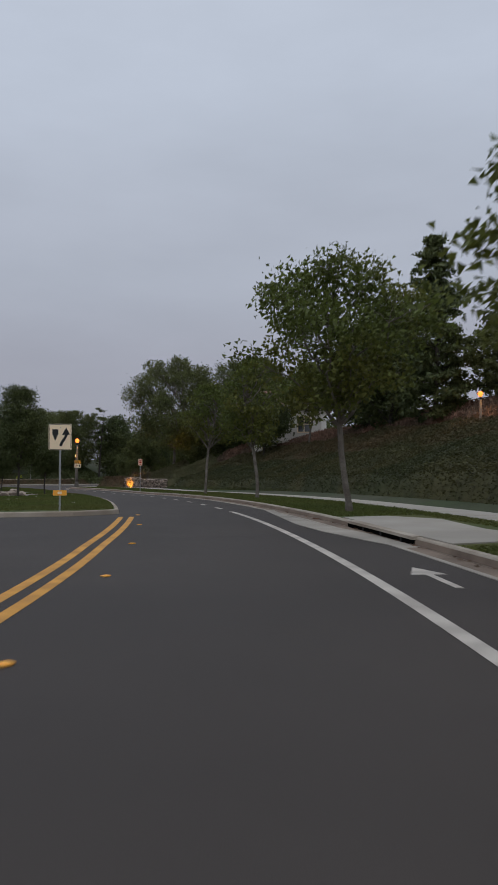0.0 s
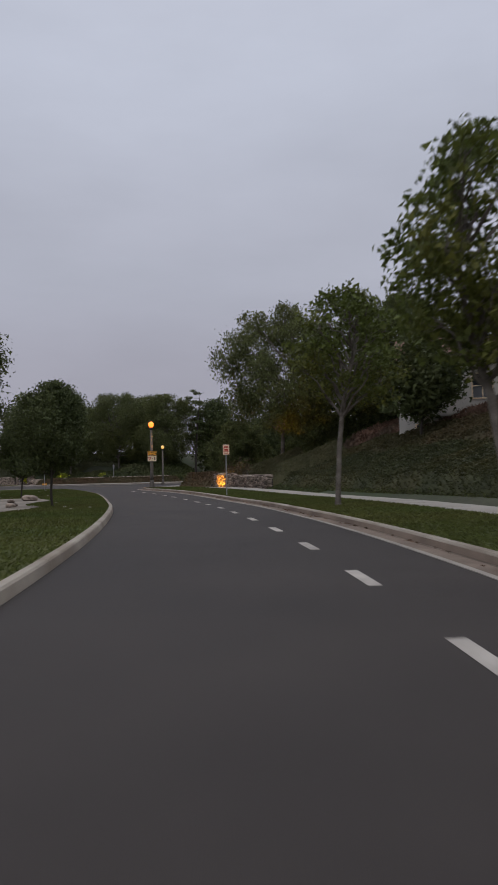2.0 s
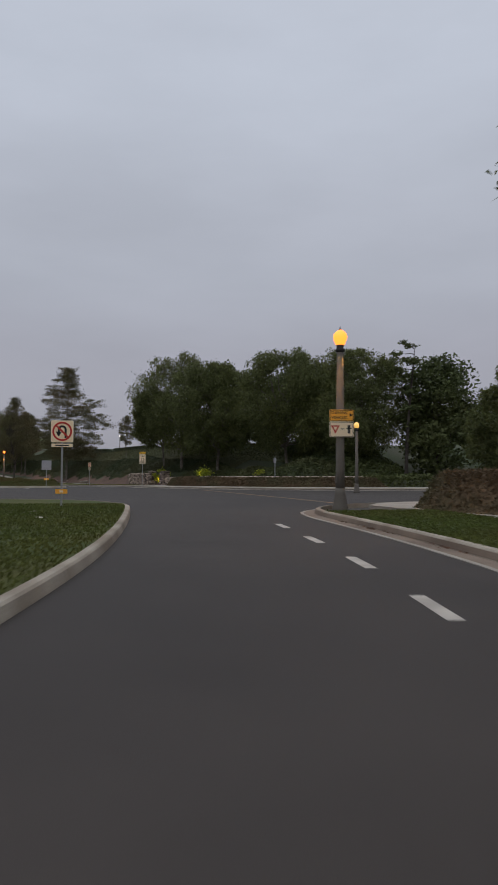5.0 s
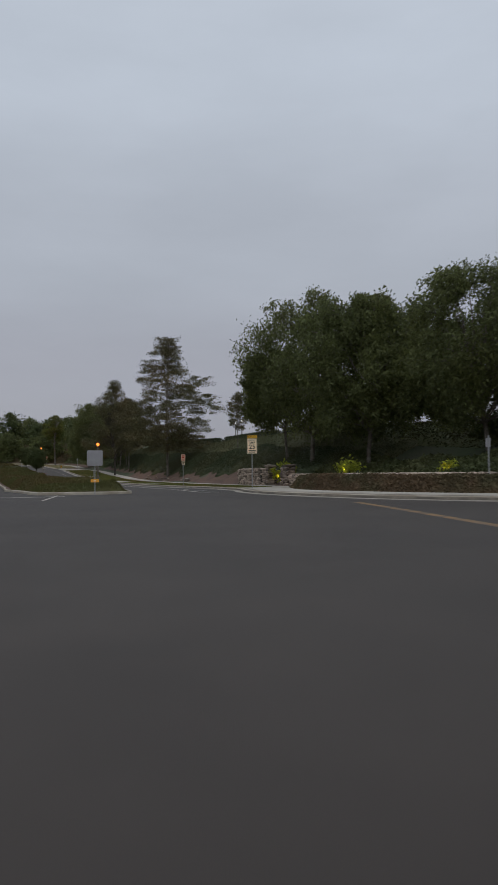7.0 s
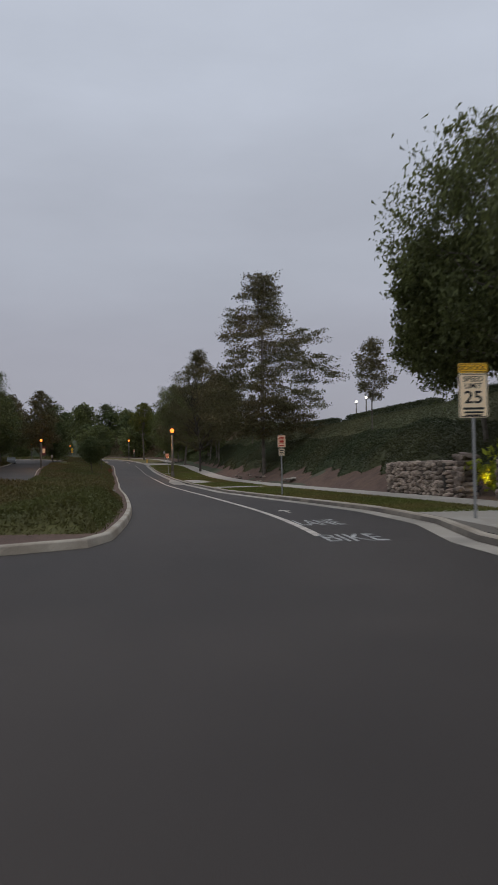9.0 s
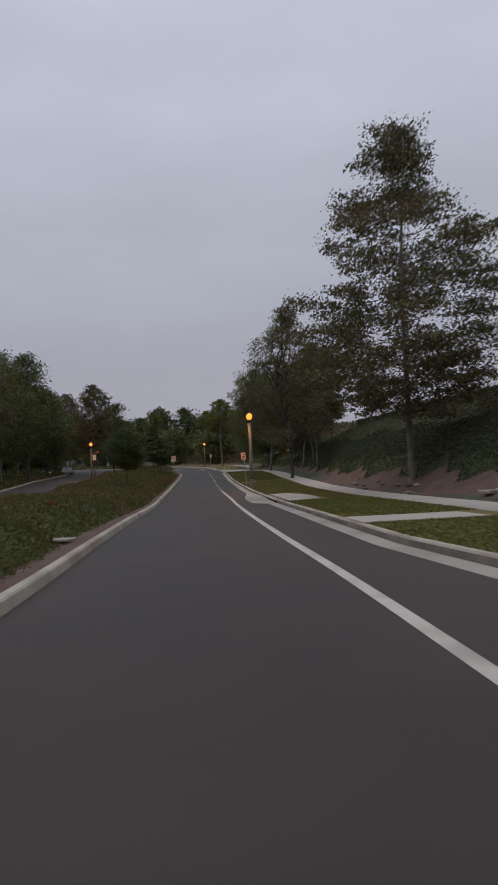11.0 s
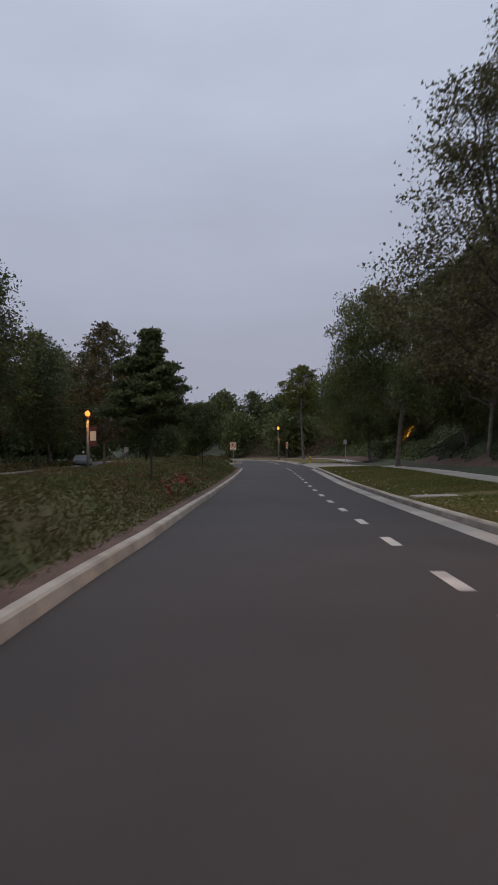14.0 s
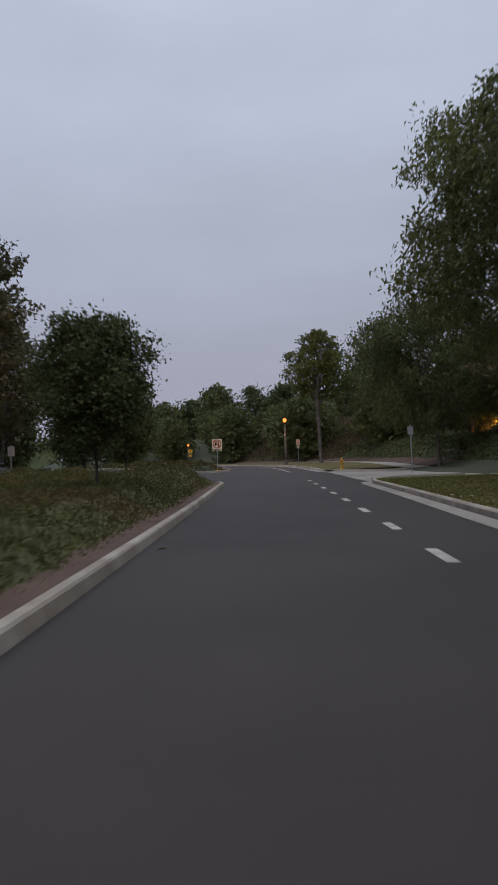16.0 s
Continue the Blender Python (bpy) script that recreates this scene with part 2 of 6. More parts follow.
def spline(ctrl, step):
    c = np.array(ctrl, float)
    c = np.vstack([2 * c[0] - c[1], c, 2 * c[-1] - c[-2]])
    out = []
    for i in range(1, len(c) - 2):
        p0, p1, p2, p3 = c[i - 1:i + 3]
        d1, d0, d2 = (np.linalg.norm((b - a)[:2]) ** 0.5 for a, b in ((p1, p2), (p0, p1), (p2, p3)))
        m1 = (p1 - p0) / d0 - (p2 - p0) / (d0 + d1) + (p2 - p1) / d1
        m2 = (p2 - p1) / d1 - (p3 - p1) / (d1 + d2) + (p3 - p2) / d2
        m1, m2 = m1 * d1, m2 * d1
        k = max(2, int(np.linalg.norm((p2 - p1)[:2]) / step))
        u = (np.arange(k) / k)[:, None]
        out.append((2 * u**3 - 3 * u**2 + 1) * p1 + (u**3 - 2 * u**2 + u) * m1 + (3 * u**2 - 2 * u**3) * p2 + (u**3 - u**2) * m2)
    out.append(c[-2:-1])
    return np.vstack(out)


AX = spline(AXIS, 1.0)
AXS = np.r_[0, np.cumsum(np.linalg.norm(np.diff(AX[:, :2], axis=0), axis=1))]
AXS -= AXS[np.argmin(np.hypot(AX[:, 0], AX[:, 1]))]
AXT = np.gradient(AX[:, :2], axis=0)
AXT /= np.linalg.norm(AXT, axis=1)[:, None]


def ax(s, o, dz=0.0):
    """The place at station s along the road, o metres to its right, dz above the road."""
    s, o = np.broadcast_arrays(np.asarray(s, float), np.asarray(o, float))
    x, y, z = (np.interp(s, AXS, AX[:, k]) for k in range(3))
    tx, ty = (np.interp(s, AXS, AXT[:, k]) for k in range(2))
    return np.stack([x + ty * o, y - tx * o, z + dz + 0 * o], -1)


def station(x, y):
    """Station and offset of places, by the nearest point of the line."""
    p = np.stack([np.ravel(x), np.ravel(y)], -1).astype(float)
    s, o = np.empty(len(p)), np.empty(len(p))
    for i in range(0, len(p), 4000):
        q = p[i:i + 4000]
        d = ((q[:, None] - AX[None, :, :2]) ** 2).sum(-1)
        k = d.argmin(1)
        e = q - AX[k, :2]
        s[i:i + 4000] = AXS[k] + (e * AXT[k]).sum(1)
        o[i:i + 4000] = AXT[k, 1] * e[:, 0] - AXT[k, 0] * e[:, 1]
    return s.reshape(np.shape(x)), o.reshape(np.shape(x))


def fbm(x, y, seed=0, scale=1.0):
    """Smooth random heights from crossed sines, about -1 to 1."""
    r = np.random.RandomState(seed)
    out = np.zeros(np.shape(x))
    for k in range(9):
        f = scale * (0.35 + 0.33 * k) * r.uniform(0.8, 1.2)
        a, b = r.uniform(0, 6.28, 2)
        out = out + np.sin((x * np.cos(a) + y * np.sin(a)) * f + b) / (1 + 0.45 * k)
    return out / 3.0


def smooth(v, a, b):
    u = np.clip((v - a) / (b - a), 0, 1)
    return u * u * (3 - 2 * u)


def hill(x, y, s, o):
    """How far the banks beside the road rise above it."""
    top = np.interp(s, [-60, 0, 45, 75, 88, 108, 124, 160, 200, 228, 245, 262, 300], [4.6, 4.6, 5.0, 4.4, 3.0, 3.0, 4.2, 4.5, 4.7, 5.0, 5.6, 6.2, 6.6])
    foot = np.interp(s, [-60, 40, 70, 84, 112, 128, 148, 195, 240], [9.2, 9.2, 10.2, 11.0, 12.5, 12.0, 9.3, 9.6, 12.0])
    width = np.interp(s, [0, 60, 125, 148, 225, 260], [13, 12, 13, 7, 7.5, 13])
    d = o - foot
    # the side street lies level
    east, west = x + 64.0, -97.0 - x
    side = np.where(y > 52, np.maximum(east, west), 50.0)
    up = np.minimum(d, np.where(s > 70, np.where(s < 128, side, 50.0), 50.0)) / width
    rise = top * np.clip(smooth(up, -0.1, 1.05) * 0.55 + np.clip(up, 0, 1) * 0.45, 0, 1)
    return np.where(o > 0, rise + 0.02 * np.clip(o - 30, 0, 60), 0.0)


def ground_z(x, y):
    x, y = np.asarray(x, float), np.asarray(y, float)
    s, o = station(x, y)
    z = np.interp(s, AXS, AX[:, 2])
    road = smooth(o, -23.5, -22.0) * (1 - smooth(o, 8.9, 9.6))
    cross = smooth(x, -99, -97) * (1 - smooth(x, -66, -64.5)) * smooth(y, 50, 52)
    low = np.maximum(road, cross)
    left = np.where(o < -25, np.clip((-o - 25) * 0.02, 0, 1.2), 0)
    return z + 0.12 - 0.34 * low + hill(x, y, s, o) * (1 - cross) + left


# ---- mesh helpers ----
def link(name, me, material, parent=None, label=""):
    me.materials.append(M[material])
    ob = new(name, me)
    if parent:
        ob.parent = parent
    if label:
        ob["label"] = label
    return ob


def raw(name, verts, faces, material, parent=None, label="", flat=False):
    me = bpy.data.meshes.new(name)
    me.from_pydata([tuple(map(float, v)) for v in verts], [], [tuple(map(int, f)) for f in faces])
    if not flat:
        me.shade_smooth()
    return link(name, me, material, parent, label)


def part(name, bm, material, parent=None, label="", flat=True):
    me = bpy.data.meshes.new(name)
    bm.to_mesh(me)
    bm.free()
    if not flat:
        me.shade_smooth()
    return link(name, me, material, parent, label)


def quads(name, v, material, parent=None, label=""):
    """A mesh of loose faces from an array n x corners x 3."""
    n, k = v.shape[:2]
    me = bpy.data.meshes.new(name)
    me.vertices.add(k * n)
    me.vertices.foreach_set("co", np.ascontiguousarray(v, np.float32).ravel())
    me.loops.add(k * n)
    me.loops.foreach_set("vertex_index", np.arange(k * n, dtype=np.int32))
    me.polygons.add(n)
    me.polygons.foreach_set("loop_start", np.arange(0, k * n, k, dtype=np.int32))
    me.polygons.foreach_set("loop_total", np.full(n, k, np.int32))
    me.update(calc_edges=True)
    return link(name, me, material, parent, label)


def leaf_quads(c, size, rng, long=1.6, hang=0.0, flat=0.0, tri=False):
    """Leaves at centres c, turned at random; hang draws them downward, flat lays them level."""
    n = len(c)
    a = rng.normal(size=(n, 3))
    if hang:
        a[:, 2] -= 3 * hang
    if flat:
        a[:, 2] *= 1 - flat
    a /= np.linalg.norm(a, axis=1)[:, None]
    b = np.cross(a, rng.normal(size=(n, 3)))
    b /= np.linalg.norm(b, axis=1)[:, None] + 1e-9
    sz = size * rng.uniform(0.6, 1.35, n)[:, None]
    a, b = a * sz * long * 0.5, b * sz * 0.5
    if tri:
        return np.stack([c - a + b, c + a, c - a * 0.7 - b], 1)
    return np.stack([c - a, c + b * 0.9 - a * 0.1, c + a, c - b * 0.9 - a * 0.1], 1)


def grid_mesh(name, P, material, parent=None, label="", flat=False):
    """A mesh from a grid of points n x m x 3."""
    n, m = P.shape[:2]
    i = np.arange(n * m).reshape(n, m)
    f = np.stack([i[:-1, :-1], i[1:, :-1], i[1:, 1:], i[:-1, 1:]], -1).reshape(-1, 4)
    v = P.reshape(-1, 3)
    nrm = np.cross(v[f[0, 1]] - v[f[0, 0]], v[f[0, 2]] - v[f[0, 0]])
    if nrm[2] < 0:
        f = f[:, ::-1]
    return raw(name, v, f, material, parent, label, flat)


def sweep(name, line, profile, material, parent=None, label="", cap=True, flat=True):
    """A profile of (to the right, up) carried along a line of points; closed when the profile ends where it began."""
    line = np.asarray(line, float)
    t = np.gradient(line[:, :2], axis=0)
    t /= np.linalg.norm(t, axis=1)[:, None]
    right = np.stack([t[:, 1], -t[:, 0]], -1)
    pr = np.asarray(profile, float)
    P = np.zeros((len(line), len(pr), 3))
    P[:, :, :2] = line[:, None, :2] + right[:, None] * pr[None, :, :1]
    P[:, :, 2] = line[:, None, 2] + pr[None, :, 1]
    n, m = P.shape[:2]
    i = np.arange(n * m).reshape(n, m)
    f = np.stack([i[:-1, :-1], i[:-1, 1:], i[1:, 1:], i[1:, :-1]], -1).reshape(-1, 4).tolist()
    if cap:
        f += [i[0, ::-1].tolist(), i[-1].tolist()]
    return raw(name, P.reshape(-1, 3), f, material, parent, label, flat)


def box_bm(bm, x0, x1, y0, y1, z0, z1, m=None, bevel=0.0):
    r = bmesh.ops.create_cube(bm, size=1, matrix=(m or Matrix()) @ Matrix.LocRotScale(((x0 + x1) / 2, (y0 + y1) / 2, (z0 + z1) / 2), None, (x1 - x0, y1 - y0, z1 - z0)))
    if bevel:
        ed = list({e for v in r["verts"] for e in v.link_edges})
        bmesh.ops.bevel(bm, geom=ed, offset=bevel, segments=2, affect="EDGES", profile=0.6)
    return bm


def box(name, x0, x1, y0, y1, z0, z1, material, parent=None, label="", bevel=0.0, m=None):
    return part(name, box_bm(bmesh.new(), x0, x1, y0, y1, z0, z1, m, bevel), material, parent, label)


def lathe(name, prof, material, parent=None, label="", seg=20, flat=False):
    """A body of revolution about z from (radius, height) pairs."""
    a = np.arange(seg) * 2 * np.pi / seg
    v = [(r * np.cos(t), r * np.sin(t), z) for r, z in prof for t in a]
    f = [(k * seg + i, k * seg + (i + 1) % seg, (k + 1) * seg + (i + 1) % seg, (k + 1) * seg + i) for k in range(len(prof) - 1) for i in range(seg)]
    f += [tuple(range(seg - 1, -1, -1)), tuple(range((len(prof) - 1) * seg, len(prof) * seg))]
    return raw(name, v, f, material, parent, label, flat)


def tube(bm_v, bm_f, path, radii, seg=8):
    """Adds a tapered limb to lists of vertices and faces."""
    base = len(bm_v)
    path = np.asarray(path, float)
    t = np.gradient(path, axis=0)
    t /= np.linalg.norm(t, axis=1)[:, None] + 1e-9
    for p, d, r in zip(path, t, radii):
        u = np.cross(d, (0.31, 0.85, 0.42))
        u /= np.linalg.norm(u)
        w = np.cross(d, u)
        for k in range(seg):
            a = 2 * np.pi * k / seg
            bm_v.append(p + r * (np.cos(a) * u + np.sin(a) * w))
    for i in range(len(path) - 1):
        for k in range(seg):
            bm_f.append((base + i * seg + k, base + i * seg + (k + 1) % seg, base + (i + 1) * seg + (k + 1) % seg, base + (i + 1) * seg + k))
    bm_f.append(tuple(base + (len(path) - 1) * seg + k for k in range(seg)))


def empty(name, label, category, group="", kind=""):
    return tagged(new(name), label, category, group, kind)

# ---- ground and paved surfaces ----
def road_z(x, y):
    s, _ = station(x, y)
    return np.interp(s, AXS, AX[:, 2])


def on_road(pts):
    """World x, y pairs made into a smooth line lying on the road's level."""
    p = spline([(x, y, 0) for x, y in pts], 0.6)
    p[:, 2] = road_z(p[:, 0], p[:, 1])
    return p


def table(*rows):
    xs, ys = [r[0] for r in rows], [r[1] for r in rows]
    return lambda s: np.interp(s, xs, ys)


GUTTER_A = table((-47, 3.3), (5, 3.35), (12, 3.2), (24, 3.0), (32, 3.06), (46, 3.12), (54, 3.25), (62, 3.25), (70, 3.2), (80, 2.95))
GUTTER_B = table((126, 4.2), (136, 4.3), (145, 3.6), (156, 2.8), (160, 2.85), (167, 2.94), (177, 3.0), (189, 3.2), (197, 3.38), (204, 3.48), (212, 3.54), (222, 3.5), (232, 3.6), (245, 3.8), (430, 3.9))
MEDIAN_A = table((22, -2.1), (58, -2.12), (68, -1.95), (84, -1.65))
MEDIAN_B = table((126, -2.0), (139, -2.1), (158, -2.3), (168, -2.27), (175, -2.2), (184, -2.02), (191, -1.73), (198, -1.62), (206, -1.72), (213, -1.73), (221, -1.73), (250, -1.8), (430, -2.1))
MEDIAN_LEFT = table((126, -7.2), (133, -8.2), (142, -9.6), (190, -10.0), (230, -13.4), (252, -14.6), (430, -14.6))
VERGE_LEFT = table((-47, -8.5), (8, -9), (34, -15), (160, -15.0), (200, -17.0), (245, -21.8), (430, -21.8))

xs = np.r_[-1500, -1000, -700, -520, np.arange(-440, 80, 2.5), 110, 160, 260, 420, 700, 1200]
ys = np.r_[-1500, -900, -500, -300, -200, np.arange(-140, 0, 8), np.arange(0, 120, 2.0), np.arange(120, 240, 10), 300, 420, 650, 1000, 1500]
gx, gy = np.meshgrid(xs, ys, indexing="ij")
gz = ground_z(gx, gy) + 0.05 * fbm(gx, gy, 3, 0.8)
ground = grid_mesh("ground", np.stack([gx, gy, gz], -1), "ground_soil")
tagged(ground, "dark planted earth and banks beside the road", "ground", kind="structure")

road = empty("road", "dark worn asphalt road with painted lines", "road", kind="structure")
ss = np.arange(-47, 430, 1.5)
oo = np.r_[-23.2, np.arange(-22, 9.3, 1.4)]
S, O = np.meshgrid(ss, oo, indexing="ij")
grid_mesh("asphalt", ax(S, O), "asphalt", road)
cx, cy = np.meshgrid(np.arange(-99, -64, 1.2), np.arange(50, 150, 2.0), indexing="ij")
grid_mesh("asphalt", np.stack([cx, cy, road_z(cx, np.minimum(cy, 66)) - 0.008], -1), "asphalt", road, "asphalt of the side street")


def paint(name, s0, s1, o, width, material, dz=0.004, step=1.0):
    n = max(2, int((s1 - s0) / step) + 1)
    s = np.linspace(s0, s1, n)
    oc = o(s) if callable(o) else np.full(n, float(o))
    P = np.stack([ax(s, oc - width / 2, dz), ax(s, oc + width / 2, dz)], 1)
    return grid_mesh(name, P, material, road)


LINE_A = table((-47, 1.75), (0, 1.85), (12, 1.8), (26, 1.67), (38, 1.68), (46, 1.72), (50, 1.78), (57, 1.88), (62, 1.84), (68, 1.74), (74, 1.68), (84, 1.7))
LINE_B = table((128, 1.75), (131, 1.75), (142, 1.65), (158, 1.53), (170, 1.56), (178, 1.63), (186, 1.87), (192, 1.97), (202, 2.1), (235, 2.1), (430, 2.2))
paint("edge_line", -47, 25.0, LINE_A, 0.16, "white_paint")
paint("edge_line", 129, 192.1, LINE_B, 0.16, "white_paint")
for k in range(15):
    c = float(np.interp(k, [0, 2, 3, 7, 10, 14], [27.7, 35.0, 38.65, 53.66, 64.15, 76.9]))
    paint("lane_dash", c - 0.6, c + 0.6, LINE_A, 0.16, "white_paint", step=0.6)
for k in range(17):
    c = 193.8 + 3.63 * k
    paint("lane_dash", c - 0.6, c + 0.6, LINE_B, 0.16, "white_paint", step=0.6)
paint("edge_line", 268, 330, LINE_B, 0.14, "white_paint")
for o in (0.16, -0.16):
    paint("centre_line", -47, 22.6, lambda s: np.interp(s, [0, 14, 23], [-2.25, -2.2, -1.88]) + o, 0.155, "yellow_paint")
# crosswalk line over the side street, and a limit line for the far carriageway
cw = on_road([(-69.5, 52.9), (-76, 54.3), (-82, 55.5), (-88.8, 56.75), (-95.5, 57.9)])
sweep("crosswalk_line", cw + (0, 0, 0.002), [(-0.15, 0), (0.15, 0)], "worn_yellow", road, cap=False)
ll = on_road([(-108.6, 48.6), (-108.2, 46), (-107.6, 42.5), (-107, 40)])
sweep("limit_line", ll + (0, 0, 0.004), [(-0.16, 0), (0.16, 0)], "white_paint", road, cap=False)
paint("edge_line", 118, 126, -6.0, 0.12, "white_paint")


def arrow(s, o, scale=1.0):
    """A slim painted arrow, pointing on along the lane."""
    pts = [(-0.05, 0), (0.05, 0), (0.05, 1.1), (0.24, 1.1), (0, 1.85), (-0.24, 1.1), (-0.05, 1.1)]
    P = [ax(s + v * scale, o + u * scale, 0.005) for u, v in pts]
    raw("lane_arrow", P, [range(len(P))], "white_paint", road, flat=True)


arrow(8.2, 2.62)
arrow(136.2, 2.4, 0.85)
# worn lettering in the cycle lane, drawn long along the road
def road_word(text, s0, s1, o0, o1):
    cu = bpy.data.curves.new("road_lettering", "FONT")
    cu.body, cu.size, cu.offset = text, 1.0, 0.012
    tmp = bpy.data.objects.new("road_lettering", cu)
    scene.collection.objects.link(tmp)
    bpy.context.view_layer.update()
    me = bpy.data.meshes.new_from_object(tmp.evaluated_get(bpy.context.evaluated_depsgraph_get()))
    bpy.data.objects.remove(tmp)
    me.name = "road_lettering"
    me.materials.clear()
    p = np.array([v.co[:] for v in me.vertices])
    u, w = ((p[:, k] - p[:, k].min()) / np.ptp(p[:, k]) for k in range(2))
    q = ax(s0 + (s1 - s0) * w, o0 + (o1 - o0) * u, 0.006)
    me.vertices.foreach_set("co", q.astype(np.float32).ravel())
    link("road_lettering", me, "worn_white", road)


road_word("LANE", 131.5, 133.1, 1.85, 2.85)
road_word("BIKE", 127.9, 129.2, 1.75, 2.8)
rng = np.random.RandomState(5)
for s0 in (23.5, 19.0, 14.0, 9.5, 5.0):
    bm = bmesh.new()
    box_bm(bm, -0.05, 0.05, -0.05, 0.05, 0, 0.018, bevel=0.008)
    d = part("road_stud", bm, "sign_amber", road)
    d.location = ax(s0, -1.52, 0.003)
# leaf shapes on the road; the one near station 213 replaces an amber stud
for s0, o in ((47.0, -1.5), (63.5, -1.55), (58, 2.75), (176, -1.5), (199, -1.4), (213.5, -1.3), (228, -1.5)):
    c = ax(s0, o, 0.006)
    a = rng.uniform(0, 3)
    v = [(0.13 * np.cos(a + t) * q, 0.09 * np.sin(a + t) * q, 0.012 * (k % 2)) for k, (t, q) in enumerate(((0, 1), (0.9, 0.6), (1.7, 1), (2.6, 0.7), (3.4, 1), (4.4, 0.6), (5.3, 0.9)))]
    leaf = raw("fallen_leaf", v, [range(7)], "leaf_rust", flat=True)
    leaf.location = c
    tagged(leaf, "dry brown leaf shape on the asphalt", "leaf", "fallen leaves")

# ---- kerbs and gutters ----
KERB = [(0, -0.12), (0, 0.01), (0.025, 0.125), (0.05, 0.15), (0.155, 0.155), (0.16, -0.12)]
LIP = [(-0.424, -0.06), (-0.424, 0.011), (-0.33, 0.0125), (-0.33, -0.06)]
GUTTER = [(-0.42, -0.06), (-0.42, 0.007), (-0.02, 0.012), (0.0, -0.06)]


def kerb(name, line, label, gutter=True, flip=False, material="kerb_concrete", pan="concrete", grime=""):
    ob = empty(name, label, "kerb", kind="structure")
    k = [(-u, v) for u, v in KERB][::-1] if flip else KERB
    g = [(-u, v) for u, v in GUTTER][::-1] if flip else GUTTER
    line = np.asarray(line)
    n = max(1, len(line) // 6)
    # cast in lengths with open joints between them
    cuts = np.linspace(0, len(line) - 1, n + 1).astype(int)
    for a, b in zip(cuts[:-1], cuts[1:]):
        seg = line[a:b + 1].copy()
        if len(seg) < 2:
            continue
        d = seg[-1] - seg[-2]
        seg[-1] -= 0.012 * d / np.linalg.norm(d)
        sweep("kerb_stone", seg, k, material, ob)
    if gutter:
        sweep("gutter", line, g, pan, ob)
        if pan != "concrete":
            sweep("gutter_lip", line, LIP, "concrete", ob, "pale outer lip of the gutter")
    # a darker brown band over the upright face
    if grime:
        sweep("grime", line, [(-0.004, 0.016), (0.0205, 0.112), (0.0255, 0.118)], grime, ob, "darker band along the face of the kerb", cap=False)
    return ob


sA = np.arange(-47, 79.5, 0.75)
corner_ne = on_road([(-64.0, 47.9), (-65.7, 48.7), (-67.0, 49.9), (-67.9, 51.6), (-68.5, 54), (-69, 59), (-69.5, 72), (-70, 110)])
lineA = np.vstack([ax(sA, GUTTER_A(sA) + 0.42), corner_ne])
kerb("kerb_south", lineA, "stained concrete kerb and gutter along the curve", pan="stained_gutter", grime="stained_gutter")
corner_nw = on_road([(-88.4, 130), (-88.7, 90), (-89.3, 73), (-90.9, 66.9), (-93.6, 62.9), (-97.2, 60.2), (-101.2, 58.8), (-106, 58.15), (-111, 58.45)])
sB = np.arange(131, 247, 0.75)
cornerB = on_road([tuple(ax(248.0, 4.4)[:2]), tuple(ax(249.4, 5.2)[:2]), tuple(ax(250.4, 6.8)[:2]), tuple(ax(250.8, 9)[:2])])
lineB = np.vstack([corner_nw, ax(sB, GUTTER_B(sB) + 0.42), cornerB])
kerb("kerb_north", lineB, "pale concrete kerb and gutter along the far side", grime="kerb_dark")
sC = np.arange(267, 400, 2.0)
cornerC = on_road([tuple(ax(262.6, 9)[:2]), tuple(ax(263, 6.6)[:2]), tuple(ax(264.6, 5.1)[:2])])
kerb("kerb_far", np.vstack([cornerC, ax(sC, GUTTER_B(sC) + 0.42)]), "distant concrete kerb beyond the driveway")


def island(name, right, left, s0, s1, label, nose=2.6, tail=2.6, blunt=False, material="kerb_concrete"):
    """A closed kerb round a median, from its near end to its far end."""
    sr = np.arange(s0 + nose, s1 - tail, 0.75)
    R = ax(sr, right(sr))
    L = ax(sr[::-1], left(sr[::-1]))
    a0, a1 = right(sr[0]), left(sr[0])
    if blunt:
        near = [ax(s0 + 0.5, a1 + 0.5), ax(s0 - 0.1, a1 + 1.4), ax(s0 - 0.3, (a0 + a1) / 2), ax(s0 - 0.1, a0 - 1.4), ax(s0 + 0.8, a0 - 0.25)]
    else:
        near = [ax(s0 + nose * (1 - np.sin(t)), (a0 + a1) / 2 - np.cos(t) * abs(a0 - a1) / 2) for t in np.linspace(0.25, 2.9, 7)]
    b0, b1 = right(sr[-1]), left(sr[-1])
    far = [ax(s1 - tail * (1 - np.sin(t)), (b0 + b1) / 2 + np.cos(t) * abs(b0 - b1) / 2) for t in np.linspace(0.25, 2.9, 7)]
    ring = np.vstack([R, np.array(far), L, np.array(near), R[:2]])
    ring[:, 2] = road_z(ring[:, 0], ring[:, 1])
    kerb(name, ring, label, gutter=False, flip=True, material=material)
    return ring[:-1]


ringA = island("median_kerb", MEDIAN_A, table((22, -12.0), (84, -10.5)), 23.4, 90, "pale concrete kerb round the lawn island", 1.2, 6.0, True)
ringB = island("planted_median_kerb", MEDIAN_B, MEDIAN_LEFT, 127.0, 252.8, "chipped white concrete kerb round the planted median", 2.0, 2.4, True, "kerb_white")
ringC = island("far_median_kerb", MEDIAN_B, table((240, -10.5), (430, -11)), 274, 380, "distant concrete kerb round the next median", 2.0, 2.4, True)


